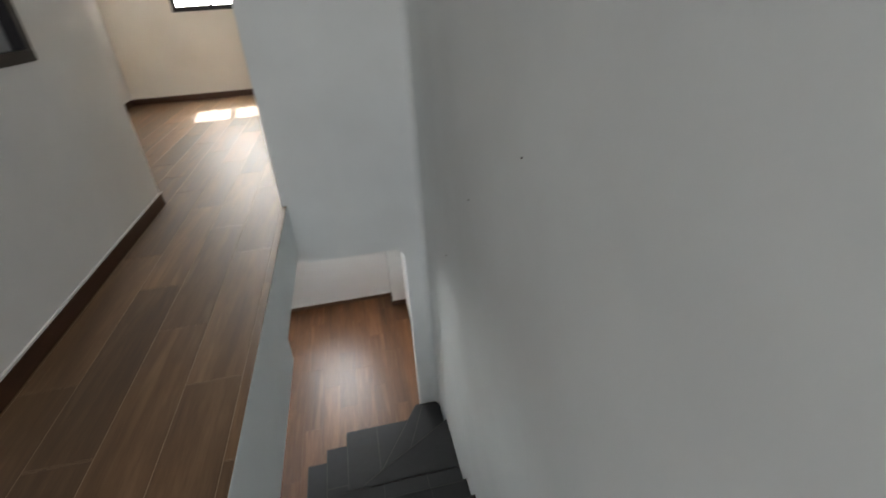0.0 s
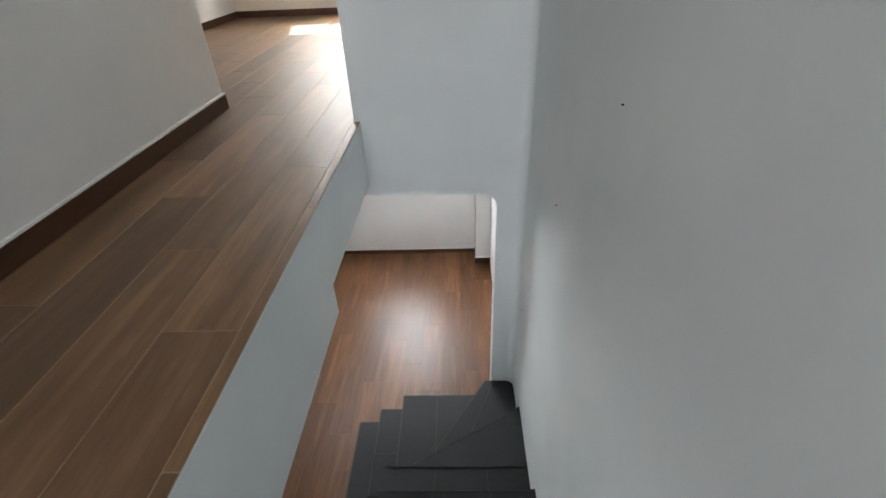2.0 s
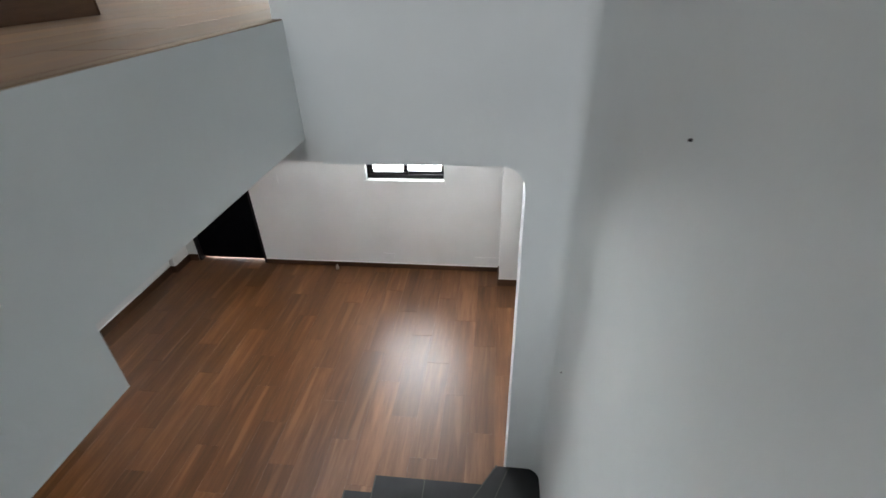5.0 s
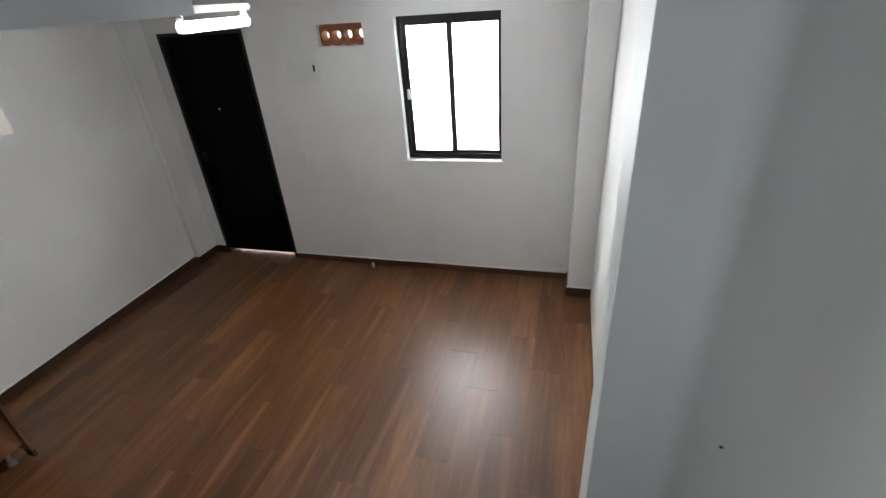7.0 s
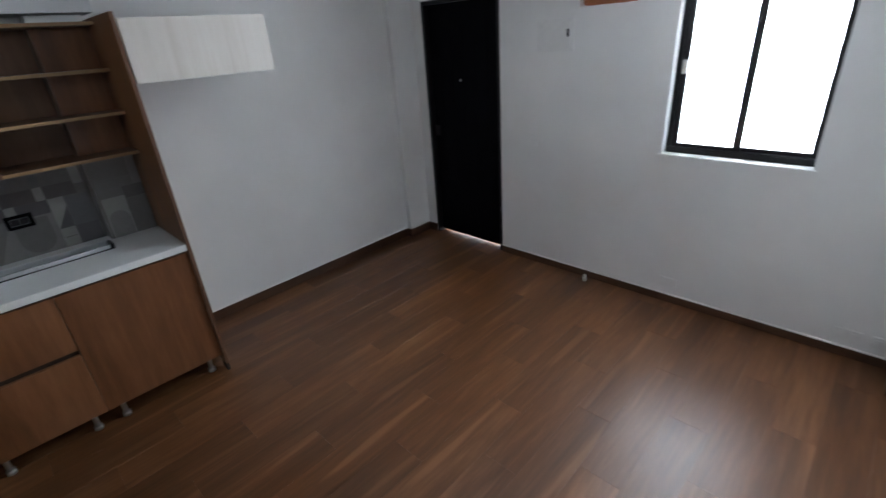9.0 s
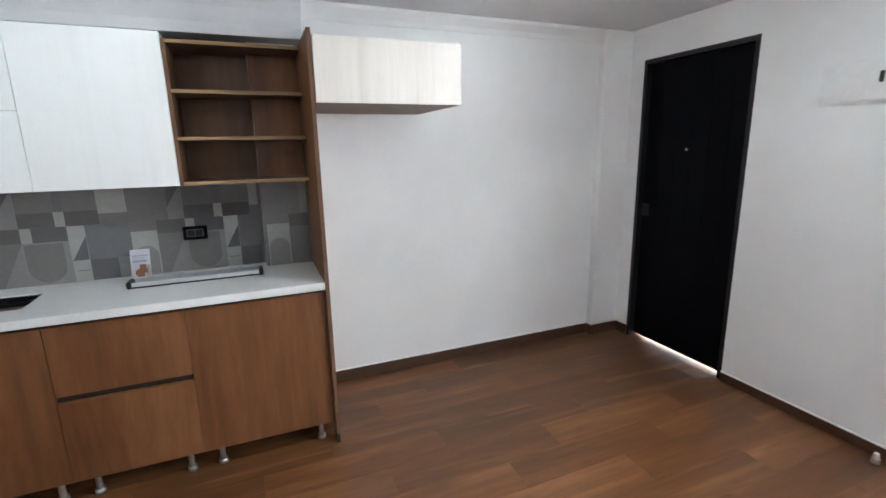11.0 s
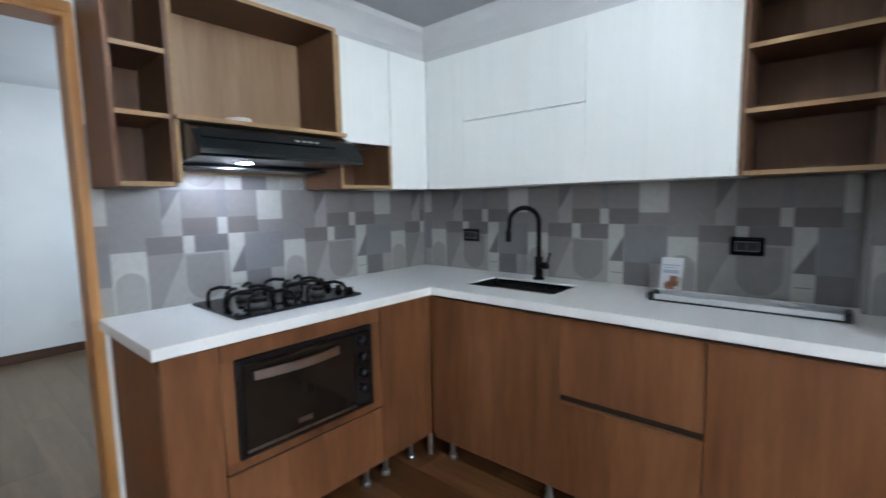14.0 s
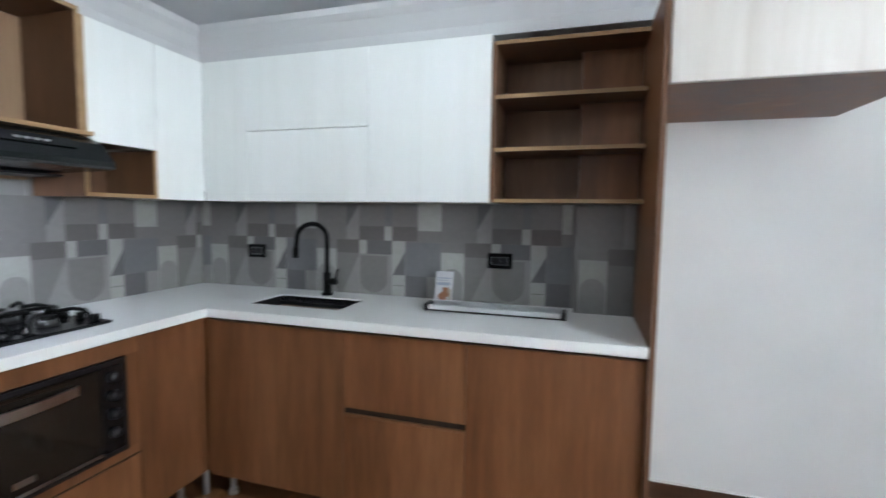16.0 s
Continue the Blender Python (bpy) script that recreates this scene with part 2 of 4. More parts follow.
VX0, VX1, VZ0, VZ1 = 1.63, 2.015, 1.975, 2.135
BX0, BX1, BZ = 1.83, 2.60, 1.985
YB = -8.08       # far wall of the bedroom

# ---- structure ----
# lower floor base, walls, ceiling
structure("floor", boxes((-0.3, 4.1, YB - 0.2, 0.2, -0.12, -0.0015)), GROUT, "dark joints under the wood-look floor planks")
structure("wall_front", boxes(
    (-0.3, DOOR_X0, 0, 0.2, 0, ZC), (DOOR_X0, DOOR_X1, 0, 0.2, DOOR_Z, ZC), (DOOR_X1, VX0, 0, 0.2, 0, ZC),
    (VX0, VX1, 0, 0.2, 0, VZ0), (VX0, VX1, 0, 0.2, VZ1, ZC), (VX1, WX0, 0, 0.2, 0, ZC),
    (WX0, WX1, 0, 0.2, 0, WZ0), (WX0, WX1, 0, 0.2, WZ1, ZC), (WX1, 4.05, 0, 0.2, 0, ZC)), WALL, "white painted plaster front wall")
structure("wall_left", boxes((-0.3, FX, -2.44, 0, 0, ZC), (-0.3, 0, YS, -2.44, 0, ZC)), WALL, "white painted plaster wall")
structure("wall_right", boxes((XR, 4.05, YW + 0.15, 0, 0, ZC)), WALL, "white painted plaster wall")
structure("column_1", boxes((FX, -0.005, -0.265, 0, 0, ZC), r=0.006), WALL, "white painted column beside the front door")
structure("column_2", boxes((3.655, XR, -0.258, 0, 0, ZC), r=0.006), WALL, "white painted column in the window corner")
structure("column_3", boxes((0, 0.10, -2.71, -2.465, 0.9, ZC), r=0.004), WALL, "white painted column behind the shelves")
structure("wall_stove", boxes((-0.3, BX0 - 0.035, YS - 0.13, YS, 0, ZC), (BX0 - 0.035, BX1 + 0.035, YS - 0.13, YS, BZ + 0.035, ZC), (BX1 + 0.035, XE, YS - 0.13, YS, 0, ZC)), WALL, "white painted plaster wall")
structure("wall_bedroom_far", boxes((0.1, XR, YB - 0.2, YB, 0, ZC)), WALL, "white painted bedroom wall")
# opening in the unseen left wall is added to let the bedroom fill in
structure("wall_bedroom", boxes((0.1, 0.3, YB, -7.3, 0, ZC), (0.1, 0.3, -6.3, YS - 0.13, 0, ZC), (0.1, 0.3, -7.3, -6.3, 0, 1.0), (0.1, 0.3, -7.3, -6.3, 2.1, ZC), (XE, XR, YS - 0.13, YS - 0.02, 0, 1.4)), WALL, "white painted bedroom walls")
structure("wall_stair", boxes((XR, 4.05, -9.2, YW + 0.15, 0, ZT)), STAIRWALL, "smooth white stair wall, cool sky light tinted into its colour")

# wall that ends the stair, with a rounded opening into the room
bm = bmesh.new()
LZ = 2.335      # underside of the opening
box(bm, XE - 0.03, XR, YW, YW + 0.15, 2.424, ZT)
box(bm, 2.985, XR, YW, YW + 0.15, LZ, 2.424)
box(bm, 2.694, 2.985, YW + 0.025, YW + 0.15, LZ, 2.424)
rr, jx = 0.09, 3.68
arc = [(jx - rr + rr * math.sin(a), LZ - rr + rr * math.cos(a)) for a in [math.pi / 2 * k / 8 for k in range(9)]]
outline = [(XR, 0), (XR, LZ)] + arc + [(jx, 0)]
a = [bm.verts.new((x, YW, z)) for x, z in outline]
b = [bm.verts.new((x, YW + 0.15, z)) for x, z in outline]
bm.faces.new(a)
bm.faces.new(b[::-1])
for k in range(len(outline)):
    bm.faces.new((a[k], b[k], b[(k + 1) % len(outline)], a[(k + 1) % len(outline)]))
bmesh.ops.recalc_face_normals(bm, faces=bm.faces)
structure("wall_stair_end", bm, STAIRWALL, "white wall tinted for cool sky light, rounded opening to the room")

# slab between the floors, open over the stair, and its lower beam
structure("ceiling", boxes((-0.3, XE, YB - 0.2, -3.74, ZC, ZU - 0.012), (-0.3, 2.69, -3.74, YW, ZC, ZU - 0.012), (2.69, XE, -3.74, YW, 2.42, ZU - 0.012), (-0.3, 4.05, YW + 0.15, 1.85, ZC, ZU - 0.012), (-0.3, 2.69, YW, YW + 0.15, ZC, ZU - 0.012), (2.69, XE - 0.03, YW, YW + 0.15, 2.424, ZU - 0.012), (XE, XR, YB - 0.2, -6.20, ZC, ZU - 0.012)), CEILING, "grey-white painted ceiling slab")
structure("beam", boxes((2.62, XE, -6.2, -3.74, 2.275, ZC), r=0.004), STAIRWALL, "pale plaster beam along the stair opening")
structure("beam_2", boxes((2.622, 2.694, -3.738, YW + 0.025, 2.322, 2.419), r=0.003), STAIRWALL, "pale plaster beam over the turning steps")
structure("trim_slab_edge", boxes((XE, XE + 0.0015, -6.2, -3.74, 2.278, ZU - 0.003), (XE, XE + 0.0015, -3.74, YW, 2.423, ZU - 0.003)), STAIRWALL, "pale plastered edge of the upper floor")
structure("trim_cornice", profile_y(bmesh.new(), [(FX, ZC), (FX, ZC - 0.09), (FX + 0.012, ZC - 0.09), (FX + 0.02, ZC - 0.06), (FX + 0.05, ZC - 0.02), (FX + 0.055, ZC)], -2.44, -0.265), WALL, "white moulded plaster cornice")
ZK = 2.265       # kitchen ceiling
structure("ceiling_kitchen", boxes((0, 2.62, YS, -2.44, ZK, ZC - 0.002)), KITCHENTOP, "lower kitchen ceiling, its dim light painted in as grey")
PROFILE = [(0.0, ZK), (0.0, 2.10), (0.235, 2.10), (0.24, 2.15), (0.255, 2.175), (0.275, 2.215), (0.30, 2.24), (0.31, ZK)]
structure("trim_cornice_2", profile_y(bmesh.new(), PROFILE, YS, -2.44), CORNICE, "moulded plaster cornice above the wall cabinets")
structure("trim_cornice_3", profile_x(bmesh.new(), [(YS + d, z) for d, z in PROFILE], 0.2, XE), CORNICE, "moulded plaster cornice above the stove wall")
structure("trim_fillet", prism(bmesh.new(), [(XR + 0.01, YW + 0.01), (XR + 0.01, YW - 0.06)] + [(XR - 0.06 + 0.06 * math.cos(t), YW - 0.06 + 0.06 * math.sin(t)) for t in [math.pi / 2 * k / 10 for k in range(11)]] + [(XR - 0.06, YW + 0.01)], 0.696, ZT), STAIRWALL, "rounded plaster corner of the stair")

# upper floor
UX, UYE, UY = 2.08, -2.487, 1.65
structure("wall_hall", boxes((UX - 0.12, UX, -5.2, -4.40, ZU, ZT), (UX - 0.12, UX, -4.40, -3.19, ZU, 3.80), (UX - 0.12, UX, -4.40, -3.19, 4.6, ZT), (UX - 0.12, UX, -3.19, UYE, ZU, ZT), (UX - 0.12, UX, -9.2, -5.2, ZU, ZT)), WALL, "white painted hall wall")
structure("wall_upper_room", boxes((0.3, 0.5, -9.2, UY, ZU, ZT), (0.5, UX - 0.12, UYE - 0.12, UYE, ZU, ZT)), WALL, "white painted upper room walls")
UWX0, UWX1, UWZ0, UWZ1 = 1.36, 2.36, 3.90, 4.82
structure("wall_upper_front", boxes((0.3, UWX0, UY, UY + 0.1, ZU, ZT), (UWX0, UWX1, UY, UY + 0.1, ZU, UWZ0), (UWX0, UWX1, UY, UY + 0.1, UWZ1, ZT), (UWX1, 4.05, UY, UY + 0.1, ZU, ZT), (3.95, 4.05, YW + 0.15, UY, ZU, ZT)), CREAM, "cream painted wall with a small window")
# unseen wall; its opening is added for the landing fill
structure("wall_upper_back", boxes((0.3, 2.3, -9.4, -9.2, ZU, ZT), (3.7, 4.05, -9.4, -9.2, ZU, ZT), (2.3, 3.7, -9.4, -9.2, ZU, 3.7), (2.3, 3.7, -9.4, -9.2, 4.9, ZT)), WALL, "white painted wall behind the landing")
structure("ceiling_upper", boxes((0.3, 4.05, -9.4, UY + 0.2, ZT, ZT + 0.15)), CEILING, "white painted upper ceiling")

# skirtings
SK = 0.082
structure("baseboard", boxes((FX, FX + 0.012, -2.43, -0.265, 0, SK), (FX, 0.007, -0.277, -0.265, 0, SK), (-0.005, 0.007, -0.265, 0, 0, SK), (0.007, DOOR_X0, -0.012, 0, 0, SK), (DOOR_X1, 3.655, -0.012, 0, 0, 0.058), (3.643, 3.655, -0.258, -0.012, 0, SK), (3.643, XR, -0.27, -0.258, 0, SK), (BX1 + 0.05, XE, YS, YS + 0.012, 0, SK), r=0.002), SKIRT, "dark brown skirting along the room walls")
structure("baseboard_2", boxes((UX, UX + 0.012, -9.2, UYE, ZU, ZU + SK), (UX - 0.12, UX + 0.012, UYE, UYE + 0.012, ZU, ZU + SK), (0.5, 3.95, UY - 0.012, UY, ZU, ZU + SK), (0.5, 0.512, UYE, UY - 0.012, ZU, ZU + SK), r=0.002), SKIRT, "dark brown skirting on the upper floor")
structure("baseboard_3", boxes((0.3, XR, YB, YB + 0.012, 0, SK), r=0.002), SKIRT, "dark brown skirting in the bedroom")
structure("trim_caulk", boxes((FX, FX + 0.009, -2.43, -0.277, SK, SK + 0.006), (DOOR_X1, 3.643, -0.009, 0, 0.058, 0.066), (3.646, XR, -0.267, -0.258, SK, SK + 0.006)), CAULK, "thin white caulk line over the skirting")
structure("trim_caulk_2", boxes((UX, UX + 0.010, -9.2, UYE, ZU + SK, ZU + SK + 0.010), (UX - 0.12, UX + 0.010, UYE, UYE + 0.010, ZU + SK, ZU + SK + 0.010)), CAULK, "thin white caulk line over the upper skirting")
structure("backdrop", boxes((-3, 8, 3.2, 3.3, -1, 2.6)), DAYGLOW, "bright daylight outside the front window")
structure("ground", boxes((-40, 40, 0.2, 60, -0.2, -0.1)), plain("outside_paving", (0.35, 0.34, 0.32), 0.9), "pale paving outside the house")

# ---- front door, windows, vent ----


def front_door():
    d = tagged(new("door_1", to_mesh("door_1", boxes((DOOR_X0 + 0.03, DOOR_X1 - 0.03, 0.05, 0.095, 0.022, DOOR_Z - 0.03), r=0.003), BLACKDOOR)), "closed black painted steel front door, light showing underneath", "door", kind="structure")
    part("door_frame", boxes((DOOR_X0, DOOR_X0 + 0.03, 0.0, 0.12, 0, DOOR_Z), (DOOR_X1 - 0.03, DOOR_X1, 0.0, 0.12, 0, DOOR_Z), (DOOR_X0 + 0.03, DOOR_X1 - 0.03, 0.0, 0.12, DOOR_Z - 0.03, DOOR_Z)), BLACKALU, d)
    w = (DOOR_X1 - DOOR_X0 - 0.06) / 6
    for k in range(6):
        x = DOOR_X0 + 0.03 + k * w
        part("door_panel", boxes((x + 0.002, x + w - 0.002, 0.045, 0.05, 0.05, DOOR_Z - 0.07), r=0.002), BLACKDOOR, d)
    part("lock", boxes((DOOR_X0 + 0.035, DOOR_X0 + 0.10, 0.03, 0.05, 1.0, 1.09), r=0.004), BLACKALU, d)
    part("peephole", rods(((0.50, 0.05, 1.50), (0.50, 0.038, 1.50), 0.009)), STEEL, d)


front_door()


def sliding_window(name, x0, x1, z0, z1, y, label):
    w = tagged(new(name, to_mesh(name, boxes((x0, x1, y, y + 0.06, z0, z0 + 0.04), (x0, x1, y, y + 0.06, z1 - 0.04, z1), (x0, x0 + 0.03, y, y + 0.06, z0 + 0.04, z1 - 0.04), (x1 - 0.014, x1, y, y + 0.06, z0 + 0.04, z1 - 0.04), r=0.003), BLACKALU)), label, "window", kind="structure")
    mid = (x0 + x1) / 2
    for a, b, dy in ((x0 + 0.03, mid + 0.025, 0.008), (mid - 0.025, x1 - 0.014, 0.034)):
        sash = part("sash", boxes((a, b, y + dy, y + dy + 0.02, z0 + 0.04, z0 + 0.062), (a, b, y + dy, y + dy + 0.02, z1 - 0.07, z1 - 0.04), (a, a + 0.035, y + dy, y + dy + 0.02, z0 + 0.062, z1 - 0.07), (b - 0.022, b, y + dy, y + dy + 0.02, z0 + 0.062, z1 - 0.07), r=0.002), BLACKALU, w)
        pane = part("pane", boxes((a + 0.03, b - 0.018, y + dy + 0.008, y + dy + 0.012, z0 + 0.058, z1 - 0.065)), CLEAR, sash)
        pane.visible_shadow = False
    part("latch", boxes((x0 + 0.035, x0 + 0.06, y - 0.006, y + 0.008, (z0 + z1) / 2 - 0.06, (z0 + z1) / 2 + 0.02), r=0.003), PLASTIC, w, "white plastic window latch")
    return w


win = sliding_window("window_1", WX0, WX1, WZ0, WZ1, 0.06, "two-pane sliding window with a black aluminium frame")
part("window_sill", boxes((WX0 - 0.03, WX1 + 0.02, -0.012, 0.06, WZ0 - 0.025, WZ0 - 0.001), r=0.004), WALL, win, "white painted sill")
sliding_window("window_2", UWX0, UWX1, UWZ0, UWZ1, UY + 0.02, "small sliding window with a dark frame, sunlit")


def hall_window():
    w = tagged(new("window_3", to_mesh("window_3", boxes((UX - 0.08, UX + 0.012, -4.40, -3.19, 3.80, 3.85), (UX - 0.08, UX + 0.012, -4.40, -3.19, 4.55, 4.60), (UX - 0.08, UX + 0.012, -4.40, -4.35, 3.85, 4.55), (UX - 0.08, UX + 0.012, -3.24, -3.19, 3.85, 4.55), (UX - 0.08, UX + 0.006, -3.82, -3.77, 3.85, 4.55), r=0.003), BLACKALU)), "inner hall window with a black frame", "window", kind="structure")
    for a, b in ((-4.35, -3.82), (-3.77, -3.24)):
        part("pane", boxes((UX - 0.05, UX - 0.044, a, b, 3.85, 4.55)), FROST, w)


FROST = plain("frosted_pane", (0.42, 0.43, 0.45), 0.3)
hall_window()


def clay_vent():
    v = thing("vent_block", ((VX0 + VX1) / 2, 0.06, VZ0), "orange clay ventilation block with round holes", "vent")
    w = (VX1 - VX0) / 4
    r, h = 0.036, VZ1 - VZ0
    for k in range(4):
        cx, cz = VX0 + w * (k + 0.5), VZ0 + h / 2
        bm = bmesh.new()
        ring = [2 * math.pi * j / 20 for j in range(20)]
        for y in (0.045, 0.14):
            inner = [bm.verts.new((cx + r * math.cos(t), y, cz + r * math.sin(t))) for t in ring]
            outer = []
            for t in ring:
                s = 1 / max(abs(math.cos(t)) / (w / 2 - 0.002), abs(math.sin(t)) / (h / 2 - 0.002))
                outer.append(bm.verts.new((cx + s * math.cos(t), y, cz + s * math.sin(t))))
            for j in range(20):
                bm.faces.new((inner[j], inner[(j + 1) % 20], outer[(j + 1) % 20], outer[j]))
            if y < 0.1:
                front = inner
            else:
                for j in range(20):
                    bm.faces.new((front[j], front[(j + 1) % 20], inner[(j + 1) % 20], inner[j]))
        bmesh.ops.recalc_face_normals(bm, faces=bm.faces)
        part("clay_ring", bm, CLAY, v)


clay_vent()


def wall_plate(name, x, z, w, h, label, slots):
    p_ = thing(name, (x, 0, z - h / 2), label, "wall fitting", "white wall fittings")
    part("plate", boxes((x - w / 2, x + w / 2, -0.009, 0, z - h / 2, z + h / 2), r=0.003), PLASTIC, p_)
    for dx in slots:
        part("insert", boxes((x + dx - 0.015, x + dx + 0.015, -0.012, -0.009, z - 0.018, z + 0.018), r=0.001), PLASTIC, p_)


wall_plate("socket", 2.434, 0.157, 0.115, 0.072, "white double socket low on the front wall", (-0.022, 0.022))
wall_plate("socket", 3.433, 0.145, 0.115, 0.072, "white double socket low on the front wall", (-0.022, 0.022))
wall_plate("socket", 3.575, 0.147, 0.075, 0.072, "small white socket beside the column", (0,))
wall_plate("light_switch", 1.289, 1.074, 0.072, 0.115, "white light switch beside the front door", (0,))


SWY, SWZ = -1.58, 1.49
structure("trim_column_cover", boxes((3.52, 3.655, -0.03, 0, 1.74, ZC), r=0.004), WALL, "shallow white plaster casing beside the column")
side_switch = thing("light_switch", (XR, SWY, SWZ), "white light switch on the wall beside the stair", "wall fitting", "white wall fittings")
part("plate", boxes((XR - 0.009, XR, SWY - 0.036, SWY + 0.036, SWZ - 0.058, SWZ + 0.058), r=0.003), PLASTIC, side_switch)
part("insert", boxes((XR - 0.012, XR - 0.009, SWY - 0.015, SWY + 0.015, SWZ - 0.02, SWZ + 0.02), r=0.001), PLASTIC, side_switch)


def breaker_box():
    b_ = thing("breaker_box", (1.455, 0, 1.70), "white breaker box with a hinged cover on the wall", "breaker box")
    part("back_plate", boxes((1.307, 1.602, -0.012, 0, 1.706, 1.913), r=0.004), PLASTIC, b_)
    part("cover", boxes((1.325, 1.585, -0.022, -0.012, 1.722, 1.897), r=0.004), PLASTIC, b_)
    part("latch", boxes((1.555, 1.573, -0.028, -0.022, 1.80, 1.85), r=0.002), BLACKALU, b_, "dark latch")


breaker_box()


def door_stop():
    s = thing("door_stop", (1.83, -0.07, 0), "small white and steel floor door stop", "door stop")
    part("base", rods(((1.83, -0.07, 0), (1.83, -0.07, 0.022), 0.018)), STEEL, s)
    part("buffer", rods(((1.83, -0.07, 0.022), (1.83, -0.07, 0.05), 0.015, 0.012)), PLASTIC, s)


door_stop()


def ceiling_lamp():
    x, y, z = 1.75, -1.27, 2.215
    c = thing("ceiling_light", (x, y, ZC), "lit white LED batten hung under the ceiling", "lamp")
    part("housing", boxes((x - 0.045, x + 0.045, y - 0.27, y + 0.27, z + 0.055, z + 0.09), r=0.008), PLASTIC, c)
    part("tube", rods(((x, y - 0.26, z), (x, y + 0.26, z), 0.026)), TUBEGLOW, c, "glowing tube", True)
    for dy in (-0.255, 0.245):
        part("tube_holder", boxes((x - 0.02, x + 0.02, y + dy, y + dy + 0.012, z - 0.02, z + 0.056), r=0.002), PLASTIC, c)
    for dy in (-0.18, 0.18):
        part("hanger", rods(((x, y + dy, z + 0.09), (x, y + dy, ZC), 0.006)), PLASTIC, c)


ceiling_lamp()


def kitchen_bulb():
    x, y = 1.30, -3.55
    c = thing("ceiling_bulb", (x, y, ZK), "lit LED bulb in a white ceiling rose", "lamp")
    part("rose", rods(((x, y, ZK - 0.03), (x, y, ZK), 0.05, 0.06)), PLASTIC, c, "", True)
    part("socket", rods(((x, y, ZK - 0.06), (x, y, ZK - 0.03), 0.02)), PLASTIC, c)
    bm = bmesh.new()
    bmesh.ops.create_uvsphere(bm, u_segments=20, v_segments=12, radius=0.036, matrix=Matrix.Translation((x, y, ZK - 0.09)) @ Matrix.Diagonal((1, 1, 1.15, 1)))
    part("bulb", bm, BULBGLOW, c, "glowing bulb", True)


BULBGLOW = glow("lit_led_bulb", (0.88, 0.98, 1.0), 36)
kitchen_bulb()

def wall_nail(y, z):
    n = thing("wall_nail", (XR, y, z), "small rusty nail in the stair wall", "nail", "nails in the stair wall")
    part("shank", rods(((XR + 0.01, y, z), (XR - 0.003, y, z), 0.0025)), BLACKALU, n)
    part("head", rods(((XR - 0.003, y, z), (XR - 0.005, y, z), 0.0022)), BLACKALU, n)


for y_, z_ in ((-4.119, 3.244), (-3.585, 2.686), (-4.683, 3.596), (-3.001, 1.609)):
    wall_nail(y_, z_)

# ---- stair ----
stair = tagged(new("stairs", to_mesh("stairs", boxes((XE + 0.05, XR, -6.14, -3.64, 0, 0.4)), STAIRWALL)), "steep stair with charcoal tiled winding steps", "stairs", kind="structure")


def tread(poly, z, bottom=None):
    low = z - STEP if bottom is None else bottom
    part("step", prism(bmesh.new(), poly, low, z), STAIRTILE, stair)


SX = 2.975
PV = (3.13, -3.60)
for k in range(12):
    y1 = -3.61 - 0.23 * k
    z = 0.87 + STEP * k
    if z > ZU - 0.05:
        break
    tread([(SX, y1 - 0.26), (XR, y1 - 0.26), (XR, y1), (SX, y1)], z)
    part("grout_line", boxes((SX + 0.30, SX + 0.303, y1 - 0.23, y1, z, z + 0.0012), (SX + 0.62, SX + 0.623, y1 - 0.23, y1, z, z + 0.0012), (SX, XR, y1 - 0.012, y1 - 0.009, z, z + 0.0012)), STAIRJOINT, stair)
tread([(SX, -3.62), (XR, -3.62), (XR, -3.17), PV, (SX, -3.60)], 0.87 - 0.0, 0.5)
tread([PV, (XR, -3.17), (XR, YW), (3.63, YW)], 0.696, 0.4)
tread([(SX, -3.63), (3.13, -3.63), PV, (3.63, YW), (SX, YW)], 0.522, 0.2)
tread([(2.77, -3.52), (SX, -3.52), (SX, YW), (2.77, YW)], 0.348, 0.0)
tread([(2.57, -3.52), (2.77, -3.52), (2.77, YW), (2.57, YW)], 0.174, 0.0)
def joint(a, b, z):
    d = (Vector(b) - Vector(a)).normalized()
    q = Vector((-d.y, d.x)) * 0.003
    A_, B_ = Vector(a), Vector(b)
    part("grout_line", prism(bmesh.new(), [tuple(A_ - q), tuple(B_ - q), tuple(B_ + q), tuple(A_ + q)], z, z + 0.0012), STAIRJOINT, stair)


joint((3.14, -3.59), (XR - 0.01, -3.18), 0.87)
joint((3.14, -3.585), (3.635, YW + 0.005), 0.696)
joint((3.45, -3.40), (3.70, YW + 0.01), 0.696)
joint((SX + 0.004, -3.55), (SX + 0.004, YW), 0.522)
joint((3.25, -3.40), (3.25, YW), 0.522)
joint((2.775, -3.515), (2.775, YW), 0.348)
joint((2.775, -3.2), (2.97, -3.2), 0.348)
joint((2.575, -3.515), (2.575, YW), 0.174)
part("stair_side", boxes((SX + 0.01, SX + 0.05, -6.1, -3.65, 0, 0.72)), STAIRWALL, stair)

# ---- kitchen ----
CX, CYF = 0.6, -4.283        # counter fronts
BF, BYF = 0.578, -4.335      # cabinet fronts
CZ = 0.90


def leg_row(unit, spots):
    for x, y in spots:
        part("leg", rods(((x, y, 0), (x, y, 0.022), 0.022), ((x, y, 0.02), (x, y, 0.118), 0.014)), STEEL, unit, "steel adjustable foot", True)


